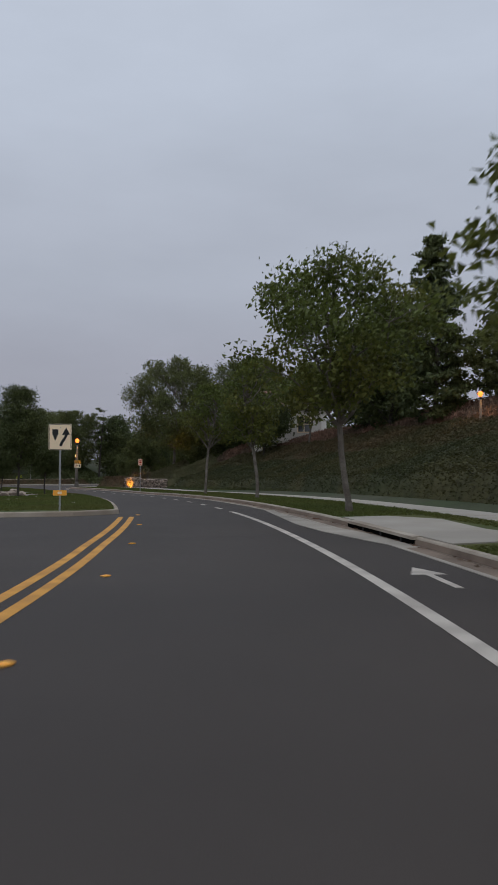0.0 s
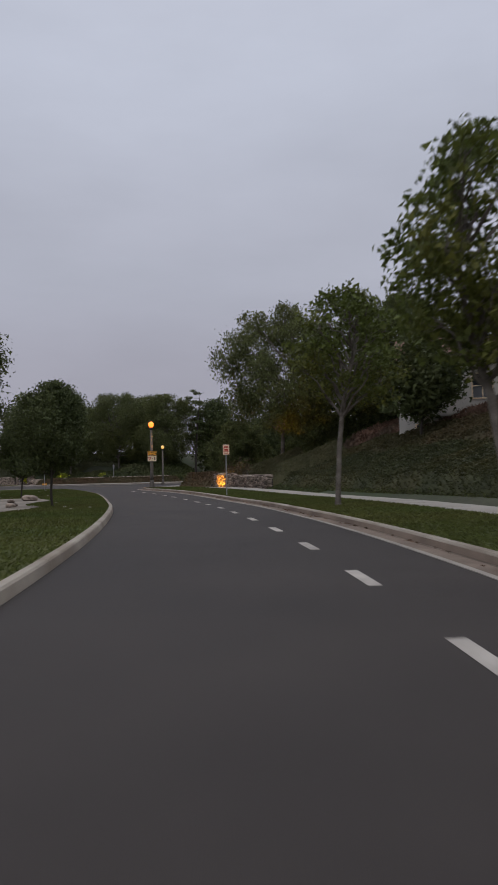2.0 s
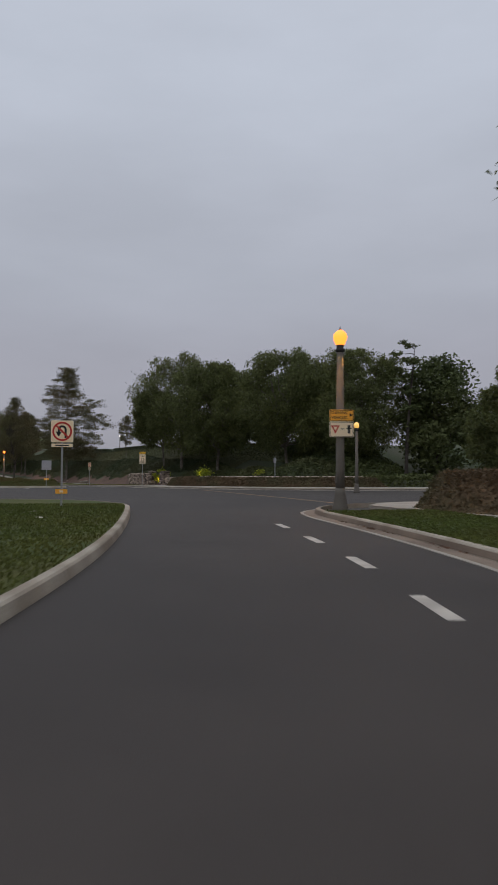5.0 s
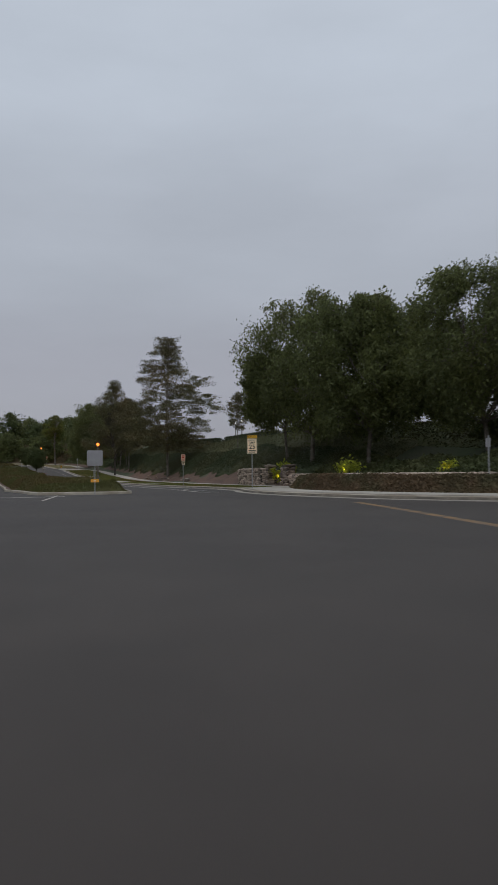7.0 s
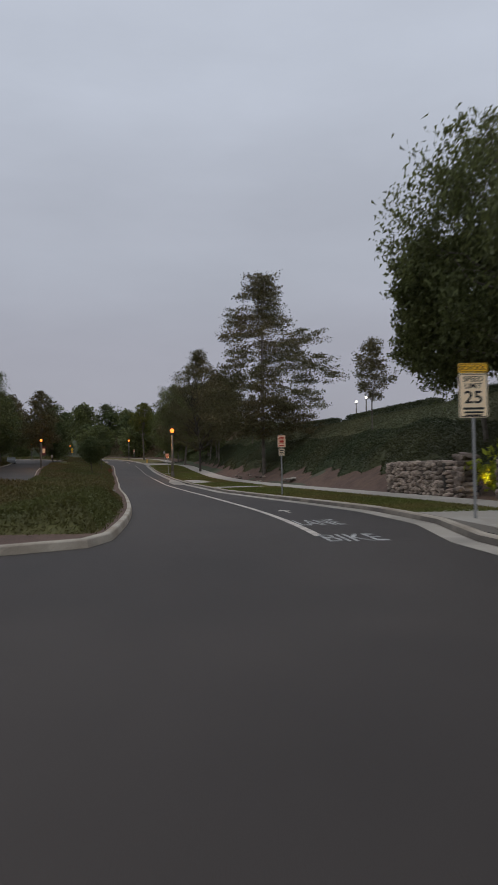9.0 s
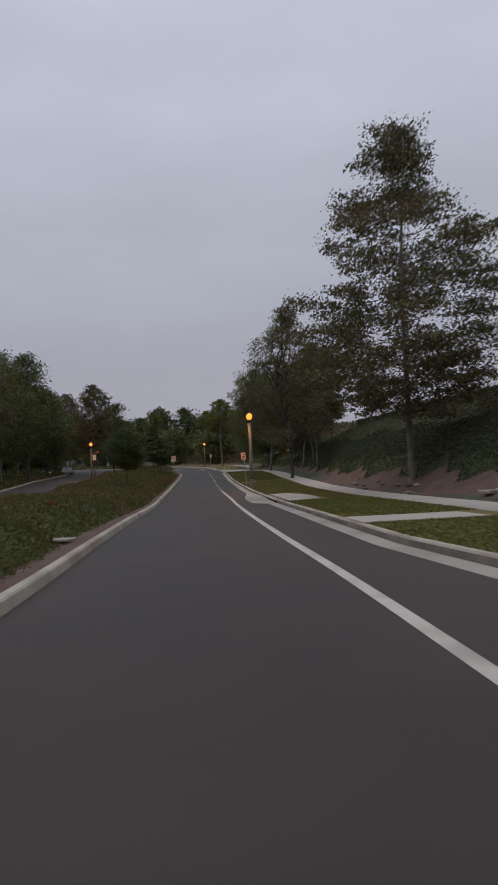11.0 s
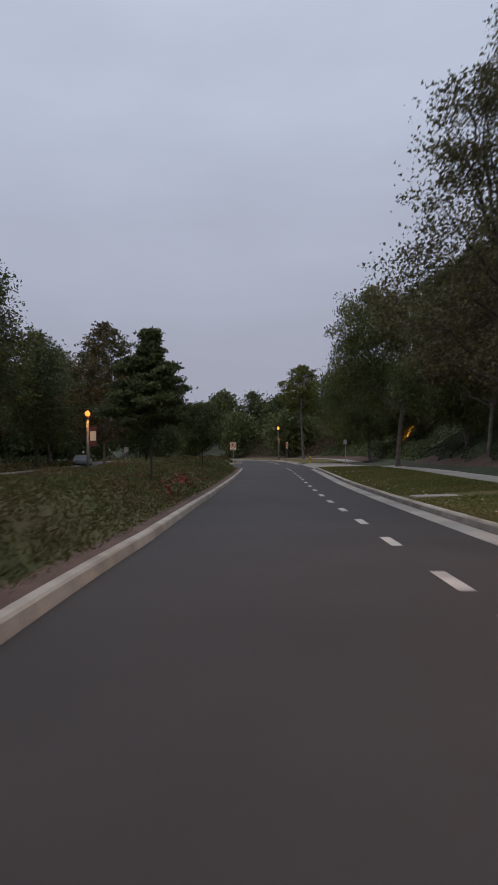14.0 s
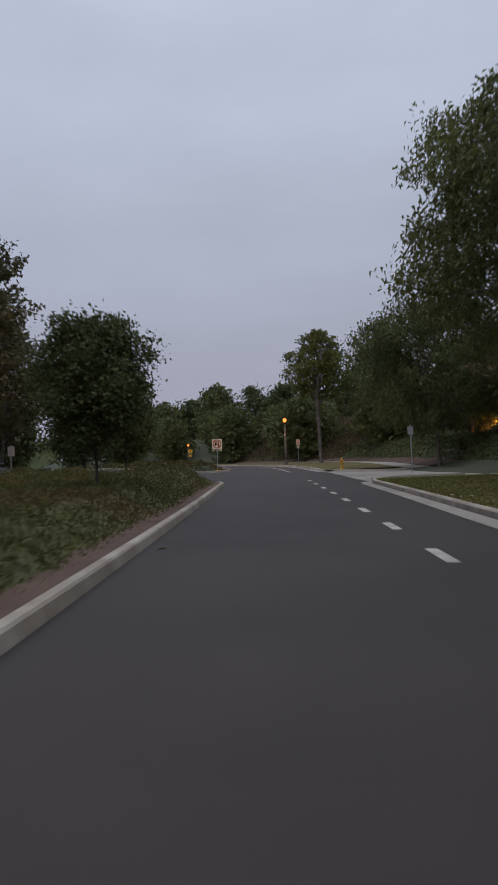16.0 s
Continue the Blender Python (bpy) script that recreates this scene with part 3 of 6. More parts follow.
def fill(name, ring, dz, material, label, inset=0.15):
    """A level bed inside a kerb ring."""
    c = ring.mean(0)
    p = ring.copy()
    t = np.gradient(p[:, :2], axis=0)
    t /= np.linalg.norm(t, axis=1)[:, None] + 1e-9
    p[:, :2] += np.stack([-t[:, 1], t[:, 0]], -1) * inset
    p[:, 2] += dz
    half = len(p)
    bm = bmesh.new()
    vs = [bm.verts.new(q) for q in p]
    f = bm.faces.new(vs)
    bmesh.ops.triangulate(bm, faces=[f])
    ob = part(name, bm, material)
    return tagged(ob, label, "ground", kind="structure")


fill("lawn_bed", ringA, 0.14, "turf", "short green lawn on the median island")
fill("planting_bed", ringB, 0.13, "mulch", "brown bare soil under the median shrubs")
fill("far_planting_bed", ringC, 0.13, "mulch", "brown soil of the next median")


def strip(name, s0, s1, o0, o1, z0, z1, material, label, n=5, step=1.0, category="ground"):
    s = np.arange(s0, s1 + step, step)
    a, b = (f(s) if callable(f) else np.full(len(s), float(f)) for f in (o0, o1))
    za, zb = (f(s) if callable(f) else np.full(len(s), float(f)) for f in (z0, z1))
    u = np.linspace(0, 1, n)
    P = ax(s[:, None] + 0 * u, a[:, None] * (1 - u) + b[:, None] * u)
    P[..., 2] += za[:, None] * (1 - u) + zb[:, None] * u
    ob = grid_mesh(name, P, material)
    return tagged(ob, label, category, kind="structure")


WALK_A0 = table((-47, 6.9), (40, 6.7), (55, 7.0), (82, 6.6))
WALK_A1 = table((-47, 8.6), (40, 8.3), (55, 8.7), (82, 8.6))
WALK_B0 = table((130, 7.2), (160, 6.9), (190, 7.3), (205, 8.1), (235, 9.2), (430, 9.5))
WALK_BW = 1.75
WALK_BZ = table((130, 0.16), (190, 0.2), (208, 0.3), (228, 0.28), (247, 0.17), (266, 0.17), (276, 0.3), (430, 0.32))
strip("parkway_lawn", -47, 80, lambda s: GUTTER_A(s) + 0.56, WALK_A0, 0.145, 0.17, "turf", "mown green grass strip beside the kerb")
strip("verge_lawn", 132.5, 248, lambda s: GUTTER_B(s) + 0.56, WALK_B0, 0.145, WALK_BZ, "dry_turf", "patchy grass strip between kerb and pavement")
strip("far_verge_lawn", 265.5, 400, lambda s: GUTTER_B(s) + 0.56, WALK_B0, 0.145, WALK_BZ, "dry_turf", "distant patchy grass strip", step=3)
FOOT = table((128, 12.0), (148, 9.3), (195, 9.6), (240, 12.0), (430, 12.0))
for f0, f1 in ((130, 248.5), (265, 340)):
    fs, fu = np.meshgrid(np.arange(f0, f1, 1.0), np.linspace(0, 1, 9), indexing="ij")
    fo = (WALK_B0(fs) + WALK_BW - 0.05) * (1 - fu) + (FOOT(fs) + 2.2) * fu
    P = ax(fs, fo)
    P[..., 2] = np.maximum(P[..., 2] + WALK_BZ(fs) - 0.03, ground_z(P[..., 0], P[..., 1]) + 0.1 + 0.05 * fbm(P[..., 0], P[..., 1], 8, 2.0))
    tagged(grid_mesh("bank_foot", P, "mulch"), "bare reddish mulch at the foot of the bank", "ground", kind="structure")
strip("bank_foot_south", -47, 60, lambda s: WALK_A1(s) - 0.05, 10.5, 0.14, 0.5, "ground_soil", "dark soil edge behind the pavement", n=4)
strip("left_verge", -47, 430, VERGE_LEFT, lambda s: np.minimum(VERGE_LEFT(s) - 5, -23.4), 0.14, 0.16, "turf", "rough grass beyond the far carriageway", step=2.5)
sl = np.arange(-47, 430, 2.0)
kerb("kerb_left", ax(sl, VERGE_LEFT(sl) + 0.02), "distant concrete kerb of the far carriageway", gutter=False, flip=True)

# concrete aprons, inlet tops and ramps
def slab(name, corners, dz, thick, label, material="walk_concrete"):
    """A concrete slab with a worn edge, from corners (station, offset)."""
    top = np.array([ax(s, o, dz) for s, o in corners])
    n = len(top)
    v = np.vstack([top, top - (0, 0, thick)])
    f = [list(range(n)), list(range(2 * n - 1, n - 1, -1))] + [[i, n + i, n + (i + 1) % n, (i + 1) % n] for i in range(n)]
    bm = bmesh.new()
    vs = [bm.verts.new(q) for q in v]
    for q in f:
        bm.faces.new([vs[i] for i in q])
    bmesh.ops.recalc_face_normals(bm, faces=bm.faces)
    ob = part(name, bm, material)
    return tagged(ob, label, "concrete slab", kind="structure")


slab("gutter_apron", [(12.6, 3.3), (14.2, 2.95), (16.2, 2.6), (18.6, 2.45), (21.5, 2.6), (25.5, 2.98), (25.5, 3.42), (12.6, 3.6)], 0.012, 0.06, "stained concrete gutter apron before the drain", "concrete")
slab("inlet_top", [(11.6, 3.77), (18.6, 3.72), (18.9, 5.0), (17.5, 5.9), (14.5, 5.6), (12.2, 5.9)], 0.172, 0.12, "concrete cover slab over the storm drain")
slab("gutter_apron", [(176.2, 3.15), (176.7, 2.9), (177.7, 2.4), (180.5, 2.36), (183.5, 2.53), (187, 3.0), (190.6, 3.4), (190.6, 3.75), (176.2, 3.55)], 0.012, 0.06, "pale concrete gutter apron before the drain", "concrete")
slab("inlet_top", [(174.8, 3.75), (183, 3.9), (183.4, 4.9), (180, 5.5), (176.5, 5.4)], 0.172, 0.12, "concrete cover slab over the storm drain")
slab("step_walk", [(159.5, 3.4), (161.6, 3.4), (161.7, 6.95), (159.7, 6.95)], 0.175, 0.1, "concrete walk across the grass strip")
slab("driveway_apron", [(247.3, 4.3), (266.3, 4.3), (264.5, 12), (249.5, 12)], 0.03, 0.08, "pale concrete driveway crossing", "concrete")
for s0, o0 in ((206.5, 4.3),):
    slab("step_walk", [(s0, o0), (s0 + 1.0, o0), (s0 + 1.3, 8.2), (s0 + 0.3, 8.2)], 0.2, 0.1, "narrow concrete strip across the grass")


def inlet(s0, s1, o):
    """A storm-drain opening in the kerb: a black strip painted as the slot's shade under an iron-edged lintel with
    support bars.
    """
    ob = empty("storm_drain", "open storm drain slot in the kerb", "drain")
    n = 8
    s = np.linspace(s0, s1, n)
    oo = o(s) + 0.42
    L = ax(s, oo)
    sweep("slot", L, [(-0.035, -0.05), (-0.03, 0.105), (0.05, 0.11), (0.05, -0.05)], "slot_shade", ob)
    sweep("lintel", L, [(-0.05, 0.105), (-0.05, 0.165), (0.16, 0.175), (0.16, 0.105)], "kerb_concrete", ob)
    for k in range(1, n - 1, 2):
        b = box("support_bar", -0.012, 0.012, -0.012, 0.012, -0.02, 0.11, "iron", ob)
        b.location = ax(s[k], oo[k] - 0.045)
    return ob


inlet(13.0, 17.4, GUTTER_A)
inlet(176.8, 181.6, GUTTER_B)


# pavement slabs, each a piece of its own
def pavement(name, line0, line1, label):
    """Cast slabs between two edge lines of equal length (points about 1.5 m apart)."""
    ob = empty(name, label, "pavement", kind="structure")
    for a0, a1, b1, b0 in zip(line0[:-1], line0[1:], line1[1:], line1[:-1]):
        q = np.array([a0, a1, b1, b0])
        c = q.mean(0)
        e = q + (c - q) * np.array([0.007, 0.007, 0])
        e[:, 2] += rng.uniform(-0.004, 0.004)
        v = np.vstack([e, e - (0, 0, 0.1)]) - c
        sl_ = raw("slab", v, [(0, 1, 2, 3), (0, 4, 5, 1), (1, 5, 6, 2), (2, 6, 7, 3), (3, 7, 4, 0)], "walk_concrete", ob, flat=True)
        sl_.location = c
        me = sl_.data
        if me.polygons[0].normal.z < 0:
            me.flip_normals()
    lo = (np.asarray(line0), np.asarray(line1))
    P = np.stack(lo, 1) - (0, 0, 0.03)
    grid_mesh("joint_bed", P, "joint_soil", ob)
    return ob


def edges(centre, width):
    t = np.gradient(centre[:, :2], axis=0)
    t /= np.linalg.norm(t, axis=1)[:, None]
    r = np.stack([t[:, 1], -t[:, 0], 0 * t[:, 0]], -1) * width / 2
    return centre - r, centre + r


s1 = np.arange(-46, 80, 1.5)
pavement("pavement_south", ax(s1, WALK_A0(s1), 0.175), ax(s1, WALK_A1(s1), 0.175), "pale concrete pavement with tooled joints")
cn = spline([tuple(ax(79.6, 7.6)), (-66.0, 51.9, 0), (-67.3, 54.2, 0), (-66.8, 59, 0), (-66.8, 70, 0), (-67.2, 100, 0)], 1.5)
cn[:, 2] = road_z(cn[:, 0], cn[:, 1]) + 0.17
pavement("pavement_corner", *edges(cn, 1.7), "concrete corner ramp and pavement")
cw_ = spline([(-90.6, 100, 0), (-91.2, 74, 0), (-92.8, 67.6, 0), (-95.2, 63.9, 0), (-98.6, 61.4, 0), (-102.3, 60.1, 0), (-106.5, 59.5, 0), (-110.5, 60.0, 0), (-113.8, 61.1, 0)], 1.5)
cw_[:, 2] = road_z(cw_[:, 0], cw_[:, 1]) + 0.165
wdt = 2.3
pavement("pavement_northwest", *edges(cw_, wdt), "wide pale concrete pavement round the corner")
for s2 in (np.arange(129.5, 249.1, 1.5), np.arange(264.5, 330, 1.5)):
    pavement("pavement_north", ax(s2, WALK_B0(s2), WALK_BZ(s2) + 0.012), ax(s2, WALK_B0(s2) + WALK_BW, WALK_BZ(s2) + 0.012), "pale concrete pavement along the bank")
slab("corner_ramp", [(126.8, 4.75), (132.8, 4.85), (133.6, 7.3), (129.5, 7.6), (126.4, 6.6)], 0.163, 0.12, "concrete kerb ramp at the corner")
s3 = np.arange(150, 330, 3.0)
pavement("pavement_left", ax(s3, VERGE_LEFT(s3) - 4.6, 0.2), ax(s3, VERGE_LEFT(s3) - 3.0, 0.2), "distant pale footpath beyond the far carriageway")

# ---- planting ----
def blades(name, sample, n, size, material, label, seed, z=None, lift=0.02):
    """Grass blades over a bed; stuff, not counted."""
    r = np.random.RandomState(seed)
    c = sample(r, n)
    st, of = station(c[:, 0], c[:, 1])
    bare = (st > 11.3) & (st < 19.2) & (of > 0) & (of < 6.0) | (st > 174.5) & (st < 183.6) & (of > 0) & (of < 5.6) | (st > 159.3) & (st < 161.8) & (of > 0) | (st > 206.3) & (st < 208) & (of > 0) | (st > 46) & (st < 64.5) & (of < -5.2 - 0.5 * np.sin(st * 0.7)) & (of > -9.5)
    c = c[~bare]
    q = leaf_quads(c + np.array([0, 0, lift]), size, r, long=2.4, hang=-0.5, tri=True)
    ob = quads(name, q, material)
    return tagged(ob, label, "grass", kind="stuff")


def strip_sample(s0, s1, o0, o1, z0, z1, bias=1.0):
    def f(r, n):
        s = s0 + (s1 - s0) * r.uniform(0, 1, n) ** bias
        u = r.uniform(0, 1, n)
        a, b = (q(s) if callable(q) else q for q in (o0, o1))
        za, zb = (q(s) if callable(q) else q for q in (z0, z1))
        p = ax(s, a * (1 - u) + b * u)
        p[:, 2] += za * (1 - u) + zb * u
        return p
    return f


blades("parkway_grass", strip_sample(2, 80, lambda s: GUTTER_A(s) + 0.56, WALK_A0, 0.145, 0.17), 95000, 0.033, "blade", "short dense green grass blades", 11)
blades("verge_grass", strip_sample(132.5, 247, lambda s: GUTTER_B(s) + 0.56, WALK_B0, 0.145, WALK_BZ), 105000, 0.035, "dry_blade", "patchy green and straw grass blades", 12)
blades("lawn_grass", strip_sample(24.5, 85, lambda s: MEDIAN_A(s) - 0.18, -10.2, 0.14, 0.14), 130000, 0.033, "blade", "short green grass blades on the island", 13)
r = np.random.RandomState(77)
p = np.vstack([ax(r.uniform(26, 82), r.uniform(-9, -2.6), 0.168)[None] + r.normal(size=(5, 3)) * (0.05, 0.05, 0.004) for _ in range(34)])
tagged(quads("fallen_petals", leaf_quads(p, 0.06, r, flat=0.9), "white_paint"), "small pale petals scattered over the lawn", "petals", kind="stuff")


s_ = 4 + 74 * r.uniform(0, 1, 420) ** 1.2
s_ = s_ + 0.8 * np.sin(s_ * 1.7)
p = ax(s_, GUTTER_A(s_) + 0.40 - r.gamma(1.3, 0.035, 420), 0.022)
tagged(quads("gutter_leaves", leaf_quads(p, 0.05, r, flat=0.9), "dry_brush"), "dry brown leaves gathered in the gutter", "leaves", kind="stuff")
p = ax(r.uniform(186, 236, 260), r.uniform(4.3, 7.6, 260), 0.2)
tagged(quads("leaf_litter", leaf_quads(p, 0.07, r, flat=0.9), "white_paint"), "small pale litter and petals on the grass", "litter", kind="stuff")


def cover(name, fn, zfn, nu, nv, amp, bs, n, size, leaf, under, label, seed, round_edge=0.12, base=0.35, long=1.6, category="shrubs", hang=0.0):
    """A mass of shrubs: a lumpy core with leaves standing out of it. fn maps u, v in 0..1 to x, y."""
    r = np.random.RandomState(seed)

    def top(u, v):
        x, y = fn(u, v)
        b = np.clip(0.5 + 0.55 * fbm(x, y, seed, bs) + 0.3 * fbm(x, y, seed + 9, bs * 3.1), 0, 1.25)
        e = smooth(np.minimum(np.minimum(u, 1 - u) * nu * 0.5, np.minimum(v, 1 - v) / round_edge), 0, 1)
        return x, y, zfn(x, y), amp * (base + (1 - base) * b) * e

    u, v = np.meshgrid(np.linspace(0, 1, nu), np.linspace(0, 1, nv), indexing="ij")
    x, y, z, h = top(u, v)
    ob = empty(name, label, category, kind="stuff")
    grid_mesh("core", np.stack([x, y, z + h * 0.86 - 0.05], -1), under, ob)
    u, v = r.uniform(0, 1, n), r.uniform(0, 1, n)
    x, y, z, h = top(u, v)
    c = np.stack([x, y, z + h * r.uniform(0.72, 1.06, n) ** 0.8], -1) + r.normal(size=(n, 3)) * size * 0.3
    quads("leaves", leaf_quads(c, size, r, long, hang, tri=True), leaf, ob)
    return ob


def so_fn(s0, s1, o0, o1):
    def f(u, v):
        s = s0 + (s1 - s0) * u
        a, b = (q(s) if callable(q) else q for q in (o0, o1))
        p = ax(s, a + (b - a) * v)
        return p[..., 0], p[..., 1]
    return f


def across(s0, s1, o0, o1):
    """A row that climbs straight away from the road."""
    f = so_fn(s0, s1, o0, o1)
    return lambda u, v: f(v, u)


def xy_fn(line, width):
    """A band to the right of a line of x, y points."""
    L = spline([(x, y, 0) for x, y in line], 0.8)
    t = np.gradient(L[:, :2], axis=0)
    t /= np.linalg.norm(t, axis=1)[:, None]
    k = np.linspace(0, 1, len(L))

    def f(u, v):
        x, y, tx, ty = (np.interp(u, k, a) for a in (L[:, 0], L[:, 1], t[:, 0], t[:, 1]))
        w = (np.asarray(v) - 0.5) * width
        return x + ty * w, y - tx * w
    return f


def level(dz):
    return lambda x, y: road_z(x, y) + dz


# the south bank: ivy below, rust and dry brush along the crown
cover("bank_ivy", so_fn(-20, 68.8, 9.3, 14.2), ground_z, 120, 20, 1.35, 0.5, 190000, 0.065, "leaf_ivy", "leaf_ivy", "dense dark green ivy and shrubs on the bank", 21, 0.1, 0.5)
cover("bank_shrubs", so_fn(-25, 71, 13.7, 17.4), ground_z, 100, 16, 1.25, 0.45, 110000, 0.085, "leaf_olive", "leaf_olive", "smooth olive and rusty shrubs high on the bank", 22, 0.15, 0.6)
cover("dry_grass", so_fn(-10, 75, 16.8, 21.5), ground_z, 80, 10, 1.1, 0.4, 60000, 0.13, "dry_brush", "dry_brush", "dry reddish tall grass along the crown of the bank", 23, 0.2, 0.75, 3.0, "tall grass", -0.6)
# clipped rows on the slope above the corner wall
for k, (s0, s1) in enumerate(((69.4, 73.9), (75.2, 79.2))):
    cover("hedge_row", across(s0, s1, 10.6, 15.6), ground_z, 26, 14, 1.55, 0.25, 34000, 0.06, "leaf_clipped", "leaf_clipped", "smooth rounded clipped hedge row climbing the bank", 24 + k, 0.5, 0.9, category="hedge")
cover("ground_hedge", so_fn(40, 70, 9.2, 10.4), level(0.15), 40, 6, 0.5, 0.8, 18000, 0.07, "leaf_dark", "leaf_dark", "low dark hedge edging the pavement", 27, 0.4, 0.7, category="hedge")
# rusty hedge round the south-east corner
cover("corner_hedge", xy_fn([(-59.2, 52.2), (-63.0, 51.95), (-64.4, 53.0), (-64.2, 57), (-64, 62), (-64, 70)], 2.4), level(0.13), 34, 10, 1.15, 0.5, 30000, 0.075, "leaf_rust", "leaf_rust", "clipped rusty brown hedge at the street corner", 28, 0.35, 0.8, category="hedge")
cover("corner_bed", xy_fn([(-53.5, 61.0), (-58.5, 60.8), (-61.3, 62.5), (-61.5, 70)], 4.0), ground_z, 26, 10, 1.0, 0.6, 9000, 0.16, "leaf_dark", "ground_soil", "dark shrubs behind the corner wall", 29, 0.25)
# the north-west corner: low rusty hedge before a stone wall, bank planting behind
cover("front_hedge", xy_fn([(-93.9, 73), (-95.3, 68.4), (-98.3, 65), (-102.6, 62.9), (-107, 62.2), (-111.2, 62.6), (-115.0, 63.8)], 2.2), level(0.13), 44, 10, 0.85, 0.5, 45000, 0.075, "leaf_rust", "leaf_rust", "low rusty brown hedge along the pavement", 31, 0.3, 0.8, category="hedge")
cover("wall_bed", xy_fn([(-97.5, 78), (-100.5, 71.5), (-105, 68.2), (-110, 67.4), (-116, 67.6), (-121, 68.6)], 5.5), ground_z, 44, 14, 1.15, 0.55, 20000, 0.17, "leaf_hedge", "ground_soil", "dark rounded shrubs above the stone wall", 32, 0.2)
FRONT = lambda s: FOOT(s) + 1.3 + 0.35 * np.sin(s * 0.83) + 0.25 * np.sin(s * 2.1 + 1)
cover("bank_hedge", so_fn(133, 248, FRONT, lambda s: FOOT(s) + 4.7), ground_z, 190, 18, 0.95, 0.42, 170000, 0.065, "leaf_shaded", "leaf_shaded", "dark lumpy shrubs along the lower bank", 33, 0.14, 0.45)
cover("slope_carpet", so_fn(133, 248, lambda s: FOOT(s) + 4.2, lambda s: FOOT(s) + 7.4), ground_z, 170, 12, 0.55, 0.3, 130000, 0.05, "leaf_carpet", "leaf_carpet", "smooth grey-green groundcover on the upper slope", 38, 0.2, 0.85)
cover("upper_hedge", so_fn(126, 232, lambda s: FOOT(s) + 6.4, lambda s: FOOT(s) + 14), ground_z, 120, 12, 0.5, 0.5, 80000, 0.09, "leaf_ivy", "leaf_hedge", "grey-green hedge on the upper bank", 34, 0.1, 0.6)
for k, (s0, s1) in enumerate(((141, 156), (157, 176), (177.5, 201), (202, 226))):
    cover("crown_hedge", so_fn(s0, s1, lambda s: FOOT(s) + 6.9, lambda s: FOOT(s) + 8.5), ground_z, 30, 8, 0.95, 0.3, 14000, 0.08, "leaf_shaded", "leaf_shaded", "clipped dark hedge along the top of the bank", 135 + k, 0.25, 0.88, category="hedge")
for k, (o0, o1, leaf) in enumerate(((12.8, 15.6, "leaf_dark"), (16.4, 19.4, "leaf_hedge"), (20.4, 23.5, "leaf_rust"))):
    cover("terrace_hedge", so_fn(247 + k, 300, o0, o1), ground_z, 60, 9, 0.95, 0.35, 14000, 0.12, leaf, leaf, "clipped terraced hedge row on the bank", 140 + k, 0.3, 0.85, category="hedge")
cover("far_bank", so_fn(300, 350, 12.6, 24.0), ground_z, 80, 14, 1.1, 0.4, 45000, 0.17, "leaf_rust", "leaf_hedge", "rust and green shrubs on the distant bank", 36, 0.15, 0.5)
cover("crown_shrubs", so_fn(113, 130, 19, 27), ground_z, 40, 12, 1.4, 0.4, 16000, 0.2, "leaf_dark", "ground_soil", "dark clipped shrubs under the grove", 37, 0.2, 0.7)
# the median shrubs, thinner to the kerb, with red flowers
MEDB = lambda s: MEDIAN_B(s) - np.interp(s, [128, 140, 150, 160, 180, 252], [0.25, 0.25, 0.3, 0.55, 0.35, 0.4])
cover("median_shrubs", so_fn(129.0, 251.6, MEDB, lambda s: MEDIAN_LEFT(s) + 0.45), level(0.1), 170, 20, 0.92, 0.8, 250000, 0.042, "leaf_median", "leaf_median", "low green and rusty shrubs filling the median", 41, 0.14, 0.4, 3.0, "shrubs", -0.35)
cover("far_median_shrubs", so_fn(275, 375, -2.6, -10.0), level(0.1), 100, 8, 0.8, 0.6, 20000, 0.2, "leaf_median", "ground_soil", "low green shrubs on the next median", 42, 0.2, 0.4)
r = np.random.RandomState(43)
n = 1700
s_ = np.concatenate([r.uniform(157, 173, n // 2), r.uniform(172, 212, n // 2)])
o_ = MEDB(s_) - r.gamma(1.6, 0.55, n) - np.where(s_ < 173, 0.7, 0.0)
keep = fbm(s_ * 1.0, o_, 5, 0.7) > 0.3
p = ax(s_, o_, 0.12)[keep]
p[:, 2] += r.uniform(0.15, 0.75, keep.sum())
tagged(quads("red_flowers", leaf_quads(p, 0.07, r), "petal_red"), "small dull red flowers among the median shrubs", "flowers", kind="stuff")
# beyond the far carriageway
cover("left_shrubs", so_fn(95, 330, lambda s: VERGE_LEFT(s) - 0.5, lambda s: VERGE_LEFT(s) - 2.6), level(0.12), 120, 6, 0.6, 0.5, 22000, 0.2, "leaf_median", "ground_soil", "low shrubs beside the far carriageway", 44, 0.3, 0.4)
cover("left_hedge", so_fn(60, 340, lambda s: VERGE_LEFT(s) - 5.2, lambda s: VERGE_LEFT(s) - 10), level(0.1), 150, 10, 1.1, 0.35, 42000, 0.24, "leaf_dark", "ground_soil", "dark hedge and undergrowth beneath the trees", 45, 0.2, 0.5)
cover("left_hedge_south", so_fn(-20, 70, -16.5, -22), level(0.1), 70, 10, 1.3, 0.4, 16000, 0.24, "leaf_dark", "ground_soil", "dark shrubs beyond the lawn island", 46, 0.2, 0.5)
# rocks and pale scrub on the island's far side
cover("island_scrub", so_fn(30, 48, -8.6, -11.4), level(0.12), 24, 8, 0.55, 0.9, 3500, 0.12, "leaf_rust", "mulch", "low brown scrub on the island", 47, 0.3, 0.2)


